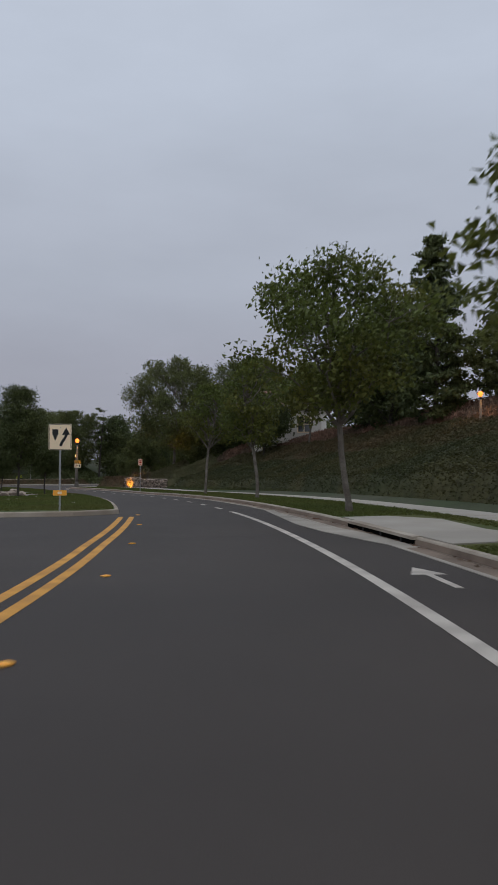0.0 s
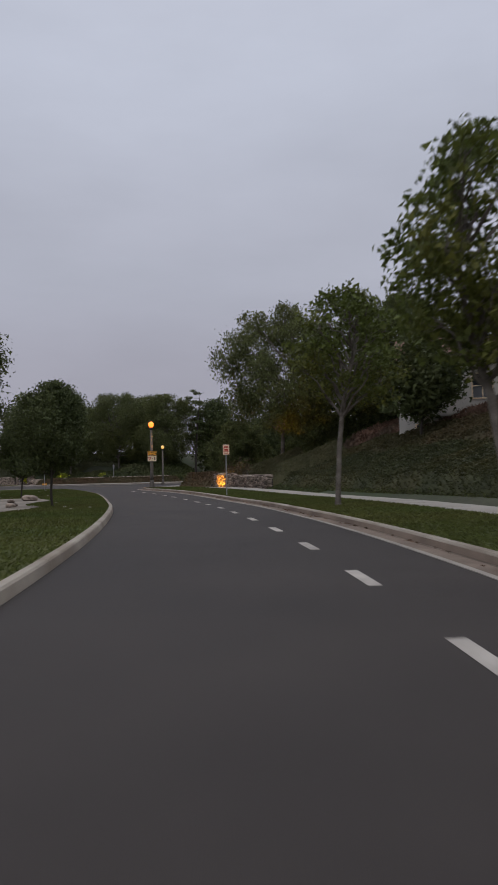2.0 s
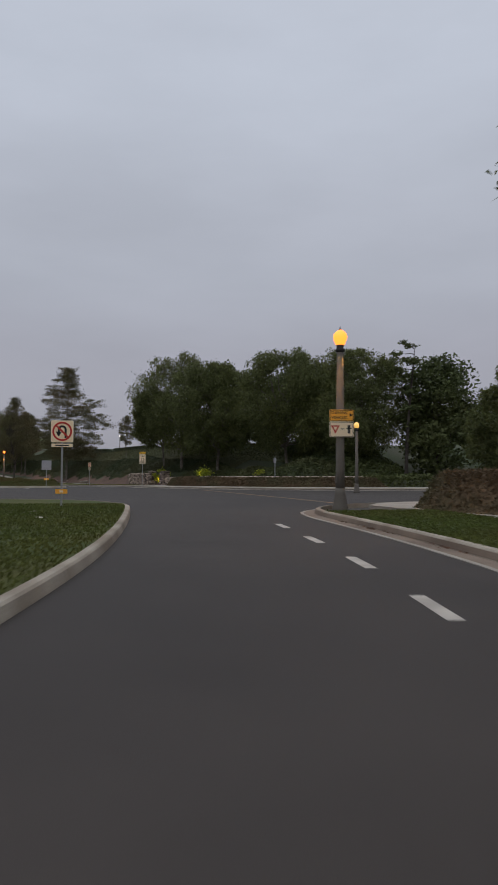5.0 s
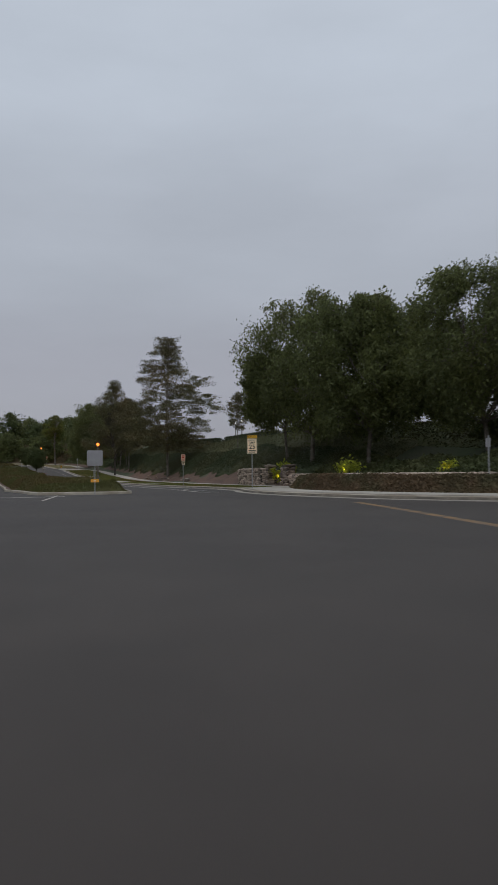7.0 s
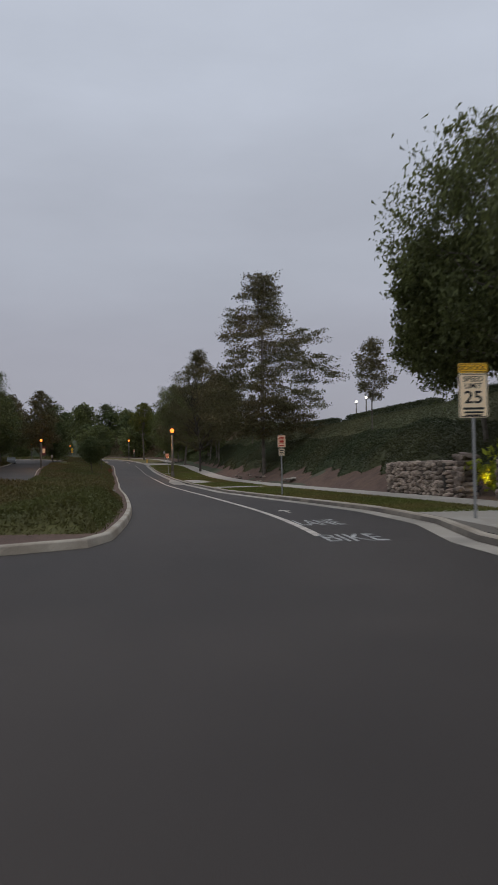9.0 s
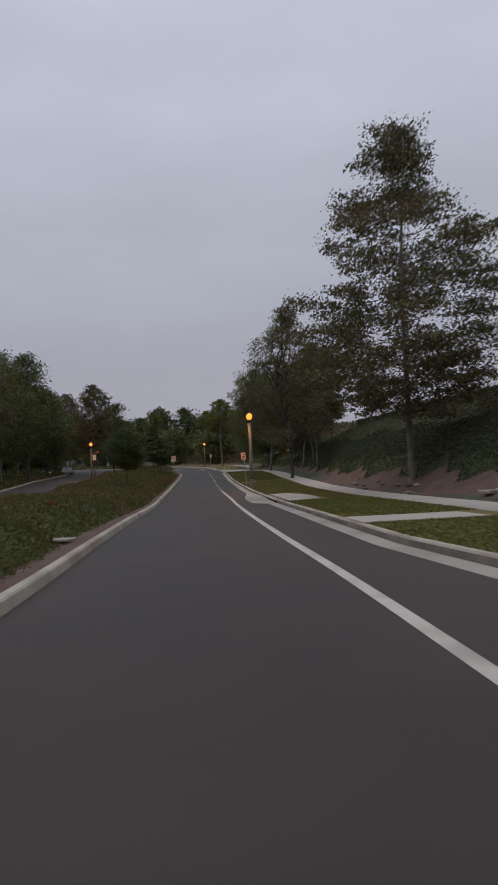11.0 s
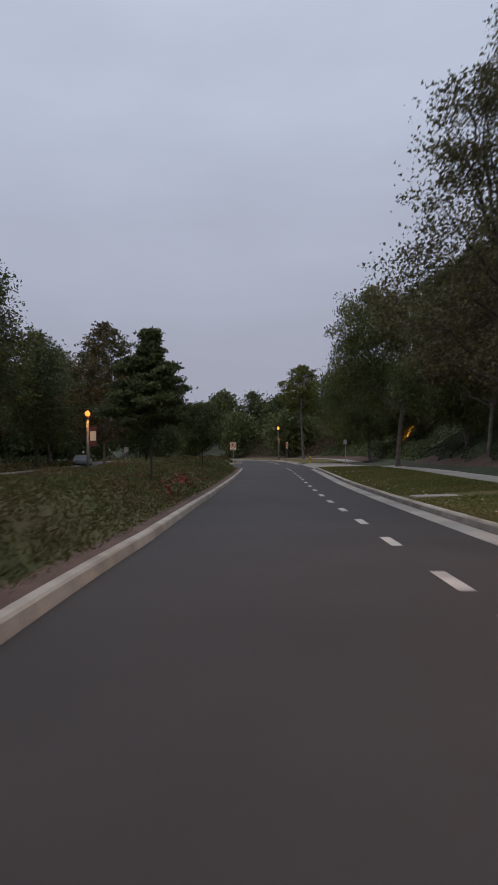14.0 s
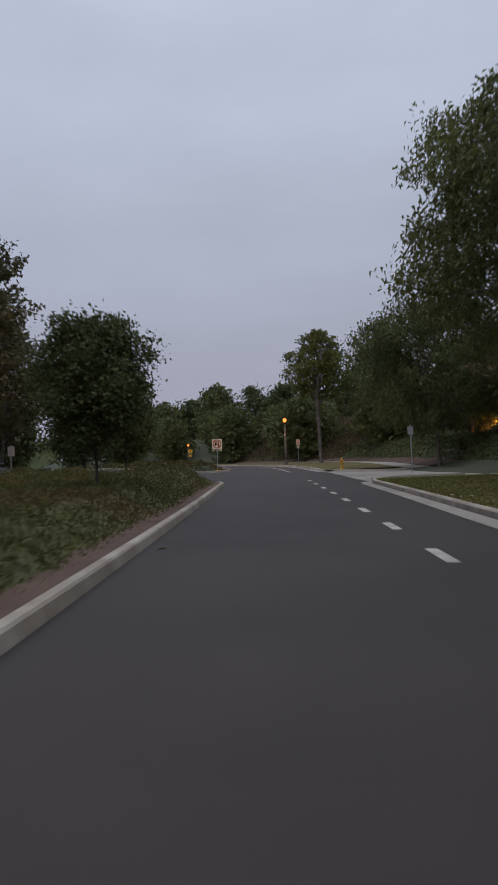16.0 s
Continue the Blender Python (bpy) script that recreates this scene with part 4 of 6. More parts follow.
# ---- trees ----
def limb_path(p, d, length, bend, r, n=6, wob=0.16):
    out = [np.array(p, float)]
    d = np.array(d, float)
    for _ in range(n):
        d = d + r.normal(size=3) * wob + np.array([0, 0, bend])
        d /= np.linalg.norm(d)
        out.append(out[-1] + d * length / n)
    return np.array(out)


def reach(a, b, r, sag=0.0, n=6):
    """A crooked limb from a to b, rising first and bending over."""
    a, b = np.asarray(a, float), np.asarray(b, float)
    u = np.linspace(0, 1, n + 1)[:, None]
    p = a + (b - a) * u
    p[:, 2:] += (u * (1 - u)) * sag * np.linalg.norm(b - a)
    p[1:-1] += r.normal(size=(n - 1, 3)) * 0.035 * np.linalg.norm(b - a)
    return p


# kind: crown foot, lobes, lobe size, sprays a lobe, leaves, leaf size, leaf length, material, bark, crown outline (height 0..1 to radius 0..1)
KINDS = {
    "street": (0.27, 30, 0.32, 24, 15500, 0.105, 1.4, "leaf_sycamore", "bark", [(0, 0.5), (0.2, 0.9), (0.45, 1.0), (0.75, 0.75), (1, 0.2)]),
    "airy": (0.2, 34, 0.3, 18, 18000, 0.15, 1.4, "leaf_sycamore", "bark", [(0, 0.55), (0.15, 0.9), (0.4, 1.0), (0.7, 0.72), (1, 0.16)]),
    "pepper": (0.2, 44, 0.275, 34, 52000, 0.1, 2.3, "leaf_pepper", "bark", [(0, 0.8), (0.25, 1.0), (0.6, 0.98), (0.85, 0.75), (1, 0.35)]),
    "cone": (0.2, 60, 0.27, 22, 62000, 0.105, 1.5, "leaf_russet", "bark", [(0, 0.55), (0.1, 0.92), (0.35, 0.92), (0.6, 0.74), (0.8, 0.44), (1, 0.08)]),
    "cypress": (0.05, 90, 0.3, 16, 34000, 0.14, 2.2, "leaf_dark", "bark_dark", [(0, 0.9), (0.12, 1.0), (0.5, 0.85), (0.85, 0.5), (1, 0.14)]),
    "pine": (0.42, 15, 0.36, 18, 5000, 0.16, 2.0, "leaf_dark", "bark_dark", [(0, 0.6), (0.25, 1.0), (0.6, 0.7), (0.85, 0.6), (1, 0.25)]),
    "wood": (0.14, 24, 0.4, 20, 15000, 0.185, 1.5, "leaf_dark", "bark_dark", [(0, 0.65), (0.2, 0.95), (0.5, 1.0), (0.8, 0.7), (1, 0.2)]),
}
KINDS["sapling"] = (0.35, 18, 0.34, 14, 21000, 0.085, 1.5, "leaf_russet", "bark", [(0, 0.5), (0.3, 1.0), (0.7, 0.8), (1, 0.25)])
KINDS["cedar"] = (0.2, 48, 0.26, 22, 130000, 0.06, 2.2, "leaf_dark", "bark_dark", [(0, 0.7), (0.15, 1.0), (0.4, 0.8), (0.62, 0.48), (0.82, 0.2), (1, 0.02)])
KINDS["near"] = (0.12, 26, 0.38, 24, 30000, 0.13) + KINDS["wood"][6:]
KINDS["far"] = (0.1, 20, 0.42, 16, 4200, 0.42) + KINDS["wood"][6:]
KINDS["far_green"] = KINDS["far"][:7] + ("leaf_pepper", "bark") + KINDS["wood"][9:]
KINDS["wood_green"] = KINDS["wood"][:7] + ("leaf_pepper", "bark") + KINDS["wood"][9:]
KINDS["wood_russet"] = KINDS["airy"][:4] + (13000, 0.19, 1.4, "leaf_russet", "bark") + KINDS["airy"][9:]
KINDS["airy_russet"] = (0.2, 46, 0.26, 18, 42000, 0.09, 1.5, "leaf_russet", "bark_dark", [(0, 0.7), (0.15, 1.0), (0.35, 0.92), (0.6, 0.62), (0.8, 0.42), (1, 0.14)])
KINDS["round"] = (0.3, 30, 0.36, 22, 95000, 0.07, 1.4, "leaf_dark", "bark_dark", [(0, 0.6), (0.3, 1.0), (0.7, 0.95), (1, 0.35)])


def tree_proto(kind, H, R, seed, foot):
    """A tree of height H and crown radius R with its foot at the origin: a tapered trunk with limbs, and a crown of leaves in sprays on uneven lobes."""
    r = np.random.RandomState(seed)
    f0, nl, ls, ns, nq, size, long, leaf, bark, outline = KINDS[kind]
    f0 = foot if foot else f0
    ob = new("tree")
    v, f = [], []
    hs, rs = zip(*outline)
    zb, crown = f0 * H, (1 - f0) * H
    flat = {"pine": 0.32, "cone": 0.55, "cedar": 0.4, "cypress": 0.35}.get(kind, 0.8)
    # trunk
    tall = 0.96 if kind in ("cone", "cypress", "pine", "cedar") else (f0 + 0.32)
    stem = limb_path((0, 0, -0.15), (r.uniform(-0.06, 0.06), r.uniform(-0.06, 0.06), 1), tall * H, 0.02, r, 12, 0.05)
    if kind in ("cone", "cypress", "pine", "cedar"):
        stem[:, :2] *= 0.3
    thick = {"cypress": 0.014, "cone": 0.009, "round": 0.011, "airy_russet": 0.0095, "wood_russet": 0.0095, "sapling": 0.008, "cedar": 0.0075}.get(kind, 0.0135) * H
    rad = np.linspace(thick, thick * (0.12 if tall > 0.9 else 0.5), len(stem))
    rad[0] *= 1.35
    tube(v, f, stem, rad, 10)
    # lobes
    C, Q = [], []
    for k in range(nl):
        h = (k + r.uniform(0.1, 0.9)) / nl
        h = h ** (1.25 if kind == "cone" else 0.95)
        env = float(np.interp(h, hs, rs)) * R
        a = 2.4 * k + r.uniform(-0.5, 0.5)
        q = r.uniform(0.45, 1.0) if env > 0.3 * R else r.uniform(0, 0.6)
        size_l = ls * R * r.uniform(0.65, 1.25) * (0.55 + 0.45 * env / R)
        d = max(0.0, env * q - size_l * 0.55) * r.uniform(0.85, 1.2)
        z = zb + h * crown
        z = min(z, H - size_l * flat * 0.6)
        C.append((d * np.cos(a), d * np.sin(a), z, size_l))
    C = np.array(C)
    share = min(1.0, (R / 3.4) ** 1.6) / (C[:, 3] ** 2).sum()
    for c in C:
        if tall > 0.9:
            base_z = c[2] - 0.35 * np.hypot(c[0], c[1]) * (0.3 if kind != "cypress" else 1.5)
        else:
            base_z = min(tall * H * 0.97, max(zb * 0.8, c[2] - 1.0 * np.hypot(c[0], c[1]) - 0.3))
        base_z = np.clip(base_z, 0.1 * H, stem[-1, 2])
        b = [np.interp(base_z, stem[:, 2], stem[:, i]) for i in range(2)] + [base_z]
        L = reach(b, c[:3], r, 0.25 if kind in ("street", "airy", "wood", "pepper") else 0.05)
        w = thick * (0.42 if tall < 0.9 else 0.2)
        tube(v, f, L, np.linspace(w, w * 0.22, len(L)), 5)
        # sprays
        e = r.normal(size=(ns, 3))
        e /= np.linalg.norm(e, axis=1)[:, None]
        e = c[:3] + e * c[3] * r.uniform(0.45, 1.05, (ns, 1)) * (1, 1, flat)
        e[:, 2] = np.minimum(e[:, 2], H)
        for q in e[::(3 if kind in ("street", "airy", "airy_russet") else 7)]:
            tw = reach(L[-2], q, r, 0.1, 3)
            tube(v, f, tw, np.linspace(w * 0.24, w * 0.07, len(tw)), 3)
        m = max(2, int(nq * share / ns * c[3] ** 2 * r.uniform(0.9, 1.1)))
        for q in e:
            s = c[3] * r.uniform(*((0.12, 0.3) if kind in ("street", "airy", "airy_russet", "cone", "wood_russet") else (0.2, 0.42)))
            if kind == "pepper":
                drop = r.uniform(0, 1, m) ** 1.3 * r.uniform(0.2, 0.9) * c[3] * (1.1 if q[2] < zb + 0.45 * crown else 0.5)
                g = np.clip(r.normal(size=(m, 3)), -1.7, 1.7) * s * (0.62, 0.62, 0.5)
                g[:, 2] += 0.1 - drop
            else:
                g = np.clip(r.normal(size=(m, 3)), -1.9, 1.9) * s * (1, 1, 0.75 if flat > 0.6 else 0.4)
            Q.append(q + g)
    c = np.vstack(Q)
    c = c[c[:, 2] > zb * 0.55]
    # bring crown and limbs to the full spread and height
    k = R / np.percentile(np.hypot(c[:, 0], c[:, 1]), 96)
    kz = (H - zb) / (np.percentile(c[:, 2], 99.7) - zb)
    v = np.array(v)
    for p in (c, v):
        up = np.clip((p[:, 2] - 0.3 * zb) / (0.7 * zb + 0.1), 0, 1)
        p[:, :2] *= (1 + (k - 1) * up)[:, None]
        p[:, 2] = np.where(p[:, 2] > zb, zb + (p[:, 2] - zb) * kz, p[:, 2])
    hang = 0.4 if kind == "pepper" else (-0.3 if kind == "cypress" else 0.12)
    raw("trunk", v, f, bark, ob)
    quads("crown", leaf_quads(c, size, r, long, hang, tri=True), leaf, ob)
    return ob


PROTO = {}
WORDS = {"street": ("young street tree with an open leafy crown", "trees along the kerb"), "pepper": ("broad weeping pepper tree with hanging foliage", "weeping trees"),
         "airy_russet": ("tall airy tree with thin brownish crown", "trees on the bank"),
         "airy": ("tall airy tree with thin branching crown", "trees on the bank"), "round": ("small round dark tree on the median", "trees on the median"),
         "sapling": ("small thin tree standing alone on the bank", "trees on the bank"), "cedar": ("small dark layered conifer on the median", "trees on the median"), "cone": ("tall cone-shaped tree with thin russet foliage", "trees on the bank"), "cypress": ("tall narrow dark cypress", "trees on the bank"),
         "pine": ("tall dark pine with a bare stem", "trees on the bank"), "wood": ("dense dark evergreen tree", "background trees"), "near": ("dense dark evergreen tree beside the lawn", "background trees"),
         "far": ("distant dark tree beyond the road", "background trees"), "far_green": ("distant green tree beyond the road", "background trees"),
         "wood_green": ("full green tree with a rounded crown", "background trees"), "wood_russet": ("thinning tree with brownish foliage", "background trees")}


def tree(kind, x, y, radius, top=None, height=None, turn=0.0, variant=0, lean=0.0, side=0.0, note="", foot=0.0, drift=(0, 0), seed=0):
    """Stands a tree on the ground: crown radius, and the height of its top above the road's first point or above its foot."""
    z = float(ground_z(np.array([x]), np.array([y]))[0])
    s, o = station(np.array([x]), np.array([y]))
    if -23.2 < o[0] < 9.2:
        z = float(road_z(np.array([x]), np.array([y]))[0]) + 0.15
    h = height if height else top - z
    key = (kind, variant, round(math.log(h / radius) * 4), round(foot, 2), seed)
    fresh = key not in PROTO
    if fresh:
        PROTO[key] = (tree_proto(kind, h, radius, 100 + 7 * variant + seed, foot), h, radius)
    ob, h0, r0 = PROTO[key]
    shear = Matrix()
    shear[0][2], shear[1][2] = drift[0] / h, drift[1] / h
    m = pose(x, y, z) @ shear @ pose(0, 0, 0, lean, side, turn) @ Matrix.Diagonal((radius / r0, radius / r0, h / h0, 1))
    if fresh:
        ob.matrix_basis = m
    else:
        ob = copy_thing(ob, m)
    w = WORDS[kind]
    return tagged(ob, note or w[0], "tree", w[1])


t0 = ax(8.6, 5.2)
tree("street", t0[0], t0[1], 2.4, height=7.0, turn=40, drift=(0.5, 0.5), note="leafy street tree on the grass strip beside the drain")
tree("street", -11.64, 18.79, 3.1, height=7.6, turn=200, drift=(-0.8, -0.6), foot=0.42, seed=3, note="slightly leaning street tree with a wide open crown")
tree("street", -22.26, 27.47, 1.9, height=6.8, turn=300, variant=1, foot=0.4, drift=(-0.3, -0.3))
tree("street", -31.65, 33.87, 1.95, height=6.95, turn=80, variant=1, foot=0.5, seed=2, drift=(0.65, 0.85), note="young street tree with a high open crown")
# the bank above the curve
tree("cypress", -19.6, 41.5, 2.2, height=12.0, note="tall dark layered conifer above the bank")
tree("wood", -24.5, 44.5, 3.4, height=9.4, turn=30)
tree("wood", -28.5, 48.5, 3.4, height=8.6, turn=100)
tree("wood_green", -15.5, 44.0, 3.0, height=7.0, turn=60)
tree("wood", -9.5, 42.0, 3.2, height=8.0, turn=10, variant=1)
tree("cypress", -6.5, 37.0, 1.2, height=8.5, turn=50)
tree("wood", 2.0, 36.0, 3.4, height=8.0, turn=170)
tree("wood", -50.5, 62.0, 3.6, height=7.0, turn=20)
tree("airy", -35.2, 50.2, 2.6, top=10.6, turn=70, foot=0.5, note="slender tree with a high crown before the house")
tree("wood", -40.6, 51.0, 2.5, height=6.4, turn=120, variant=1, foot=0.36)
tree("pepper", -58.6, 57.4, 5.5, top=14.1, foot=0.3, note="broad weeping pepper tree behind the stone wall")
tree("pepper", -48.0, 59.0, 4.3, top=13.4, turn=130, variant=1, foot=0.3, note="broad weeping pepper tree behind the stone wall")
tree("pepper", -68.0, 61.0, 2.9, height=6.0, turn=90, variant=1, foot=0.08, note="low willowy tree beside the side street")
tree("pepper", -64.0, 68.0, 3.4, height=6.6, turn=300, foot=0.1)
tree("wood", -57.0, 66.0, 4.2, height=7.0, turn=300)
# north-west grove
tree("pepper", -124.3, 68.0, 5.9, top=14.1, turn=20, foot=0.25, note="broad weeping pepper tree over the stone wall")
tree("pepper", -128.5, 67.6, 2.9, top=10.2, turn=75, foot=0.4, drift=(-2.4, -1.2), note="low weeping tree leaning out over the bank")
tree("pepper", -115.5, 68.5, 5.0, top=12.2, turn=150, variant=1, foot=0.3, note="forked pepper tree with pale trunk")
tree("pepper", -107.5, 72.0, 5.0, top=12.6, turn=260)
tree("pepper", -101.5, 76.0, 4.8, top=12.2, turn=80, variant=1)
tree("wood", -97.5, 82.0, 4.2, top=11.5, turn=200)
tree("wood_green", -112.5, 80, 5.0, top=13, turn=200)
tree("wood", -122.0, 79.0, 4.8, top=12.6, turn=20, variant=1)
tree("wood", -94.5, 92, 4.6, top=11, turn=20, variant=1)
tree("wood_green", -91.0, 104.0, 4.6, height=8.0, turn=140)
tree("pine", -97.5, 78.1, 1.7, top=12.7, turn=40)
tree("wood", -76.0, 118, 5.5, height=10, turn=140)
tree("wood", -86.0, 122, 5.5, height=10, turn=40, variant=1)
tree("wood_green", -60.0, 90, 4.6, height=8, turn=40, variant=1)
# the bank along the straight
tree("cone", -163.2, 64.2, 5.6, top=17.5)
tree("sapling", -145.6, 68.3, 1.5, top=9.0, foot=0.4)
tree("sapling", -183.2, 66.4, 1.05, top=8.8, turn=40, foot=0.4)
tree("airy_russet", -193.8, 61.3, 5.3, top=15.4, turn=200, foot=0.22, note="big airy tree with pale trunk on the bank")
tree("wood_russet", -200.5, 64.5, 3.4, top=13.2, turn=20, foot=0.3)
tree("wood_russet", -206.5, 65.0, 3.2, top=13.0, turn=300, foot=0.3)
tree("wood_russet", -212.5, 64.5, 3.6, top=13.2, turn=60, foot=0.3)
tree("pepper", -228.4, 61.7, 5.5, top=14.5, turn=90, foot=0.4, note="broad weeping pepper tree on the bank")
tree("pepper", -219.5, 65.0, 4.8, top=14.0, turn=10, variant=1)
tree("pepper", -249.5, 61.8, 5.2, top=11.8, turn=210, foot=0.27, note="dense low pepper tree beside the driveway")
tree("wood_russet", -247.0, 67.0, 4.0, height=7.6)
tree("wood_green", -258.0, 66.0, 4.2, height=7.4, turn=70)
tree("airy", -275.5, 55.2, 3.4, top=15.3, foot=0.5, note="slender tall tree with a high open crown")
for k in range(12):
    p = ax(292 + 9.5 * k, 15.5 + 3.5 * math.sin(2.1 * k))
    tree(("far_green", "far", "far_green")[k % 3], p[0], p[1], 4.6, height=8.6 + 1.6 * math.sin(1.7 * k), turn=47 * k, variant=k % 2)
# the medians
for s_, o_, R_, H_ in ((235.4, -4.15, 1.6, 4.7),):
    p = ax(s_, o_)
    tree("round", p[0], p[1], R_, height=H_, turn=30 * s_, foot=0.36)
p = ax(210.0, -3.5)
tree("cedar", p[0], p[1], 1.45, height=5.4, turn=200, foot=0.42)
p = ax(193, -4.2)
tree("round", p[0], p[1], 1.4, height=4.3, turn=70, variant=1, foot=0.42, note="broad dark tree with a low crown on the median")
# left of the road
tree("round", -36.4, 23.5, 1.5, height=6.2, foot=0.3, note="dark leafy tree on the lawn island")
tree("round", -42.5, 29.5, 1.6, height=4.8, turn=120, variant=1, foot=0.3, note="dark round leafy tree on the lawn island")
tree("round", -54.6, 33.6, 1.4, height=4.3, turn=50, foot=0.3, note="small dark leafy tree near the island's end")
tree("near", -63.0, 32.0, 3.1, height=9.2, turn=210)
tree("wood", -58.0, 22.0, 4.2, height=9.0, turn=60, variant=1)
tree("wood_green", -44.0, 9.0, 4.4, height=8.0, turn=60)
tree("wood", -76.0, 26.0, 4.2, height=8.6, turn=330)
for k in range(22):
    s_ = 112 + 8.2 * k
    p = ax(s_, -23.6 - 2.0 * math.sin(2.3 * k) - (3 if k < 4 else 0))
    tree(("wood", "wood_russet", "wood", "wood_green")[k % 4], p[0], p[1], 4.2 + 0.6 * math.sin(k), height=(15.4 if 212 < s_ < 262 else 13.2) + 1.7 * math.sin(1.3 * k), turn=61 * k, variant=k % 2, foot=0.22)
for k in range(14):
    p = ax(112 + 15 * k, -36 - 3 * math.sin(1.9 * k))
    tree(("far", "far_green", "far")[k % 3], p[0], p[1], 5.2, height=13.0 + 1.5 * math.sin(2.1 * k), turn=83 * k, variant=k % 2)
tree("wood_russet", -238.0, 36.0, 3.8, top=14.5, turn=15, foot=0.2, note="tall dark tree with ragged outline beside the far carriageway")
tree("wood", -258.5, 36.0, 3.9, height=12.2, turn=100, variant=1, note="round dark tree beside the far carriageway")
tree("wood_green", -277.0, 35.0, 4.2, height=10.0, turn=200)
for k in range(12):
    p = ax(300 + 10 * k, -27.5 - 4 * math.sin(1.9 * k))
    tree(("far", "far_green", "far")[k % 3], p[0], p[1], 5.2, height=10.5 + 2.0 * math.sin(1.9 * k), turn=33 * k, variant=k % 2)
for k in range(12):
    tree(("far", "far_green")[k % 2], -395 - 7 * math.sin(k * 2.2), -6 + 8.0 * k, 6.0, height=13.0 + 2.0 * math.sin(1.4 * k), turn=70 * k, variant=k % 2)
# distant woods that close the view, beyond counting
cover("far_woods", so_fn(40, 420, -46, -62), ground_z, 150, 10, 9.0, 0.16, 30000, 0.6, "leaf_dark", "leaf_dark", "distant dark woods beyond the far carriageway", 51, 0.2, 0.55, category="woods")
cover("far_woods", xy_fn([(-462, -60), (-466, 0), (-456, 60), (-430, 130)], 24), ground_z, 60, 8, 9.0, 0.16, 12000, 0.7, "leaf_dark", "leaf_dark", "distant dark woods at the end of the road", 52, 0.25, 0.6, category="woods")
cover("far_woods", xy_fn([(-60, 160), (-80, 162), (-110, 158), (-150, 120)], 20), ground_z, 40, 8, 8.0, 0.16, 9000, 0.6, "leaf_dark", "leaf_dark", "distant dark woods at the end of the side street", 53, 0.25, 0.6, category="woods")

# ---- street lamps ----
def lamp_proto():
    """Tapered concrete post with a flared foot, and an acorn globe."""
    ob = new("street_lamp")
    lathe("foot", [(0.0, -0.25), (0.235, -0.25), (0.235, 0.04), (0.22, 0.1), (0.2, 0.22), (0.165, 0.42), (0.15, 0.6), (0.0, 0.6)], "post_concrete", ob, seg=16)
    lathe("post", [(0.0, 0.55), (0.14, 0.55), (0.13, 1.2), (0.1, 4.64), (0.0, 4.64)], "post_concrete", ob, seg=16)
    lathe("collar", [(0.0, 4.62), (0.11, 4.62), (0.14, 4.66), (0.14, 4.71), (0.1, 4.75), (0.12, 4.84), (0.0, 4.84)], "iron", ob, seg=16)
    g = lathe("globe", [(0.0, 4.82), (0.115, 4.83), (0.145, 4.88), (0.19, 4.99), (0.21, 5.08), (0.195, 5.15), (0.145, 5.22), (0.07, 5.28), (0.0, 5.3)], "lamp_glow", ob, "glowing orange acorn globe", seg=24)
    lathe("finial", [(0.0, 5.27), (0.03, 5.28), (0.035, 5.31), (0.012, 5.34), (0.012, 5.38), (0.0, 5.4)], "iron", ob, seg=10)
    b = box("access_plate", -0.05, 0.05, -0.152, -0.138, 0.75, 1.0, "post_concrete", ob, bevel=0.003)
    return ob


LAMP = None


def street_lamp(x, y, z, power, scale=1.0, lit="lamp_glow", turn=0):
    global LAMP
    m = pose(x, y, z, 0, 0, turn) @ Matrix.Scale(scale, 4)
    if LAMP is None:
        LAMP = ob = lamp_proto()
        ob.matrix_basis = m
    else:
        ob = copy_thing(LAMP, m)
    if lit != "lamp_glow":
        for c in ob.children:
            if c.name.startswith("globe"):
                c.data = c.data.copy()
                c.data.materials[0] = M[lit]
                c["label"] = "dim yellowish acorn globe"
    tagged(ob, "concrete street lamp with an acorn globe alight" if lit == "lamp_glow" else "concrete street lamp with a dim globe", "street lamp", "street lamps")
    if power:
        li = new("lamp_light", bpy.data.lights.new("lamp_light", "POINT"))
        li.data.energy, li.data.color, li.data.shadow_soft_size = power, (1.0, 0.42, 0.08), 0.24
        li.location = (x, y, z + 5.06 * scale)
    return ob


def gz1(x, y):
    s, o = station(np.array([x]), np.array([y]))
    return float(np.interp(s[0], AXS, AX[:, 2])) + 0.15


street_lamp(-65.31, 49.34, 0.08, 450)
street_lamp(-177.83, 56.94, gz1(-177.8, 56.9), 900, 0.97)
street_lamp(-277.9, 51.65, gz1(-277.9, 51.65), 700, 0.92)
street_lamp(-227.3, 37.4, 0.3, 1400, 0.97)
street_lamp(-85.1, 64.06, 0.0, 12, 0.82, "lamp_faint")
street_lamp(-301.0, 26.0, 2.3, 60, 0.86)
street_lamp(-340.3, 32.6, 2.9, 90, 0.8)
street_lamp(-15.0, 37.1, 2.35, 60, 0.62)
street_lamp(-150.0, 31.5, -0.5, 60, 0.95)
# a printed banner hangs from one post
bn = empty("lamp_banner", "red and white cloth banner on a lamp post", "banner")
box("cloth", 0.14, 0.72, -0.01, 0.01, 2.35, 3.85, "banner_cloth", bn, bevel=0.004)
box("white_field", 0.2, 0.66, -0.014, -0.0105, 2.75, 3.5, "sign_lit_white", bn)
for zz in (2.33, 3.87):
    box("bracket", 0.0, 0.75, -0.015, 0.015, zz - 0.015, zz + 0.015, "iron", bn)
bn.matrix_basis = pose(-227.3, 37.4, 0.3, 0, 0, 88)
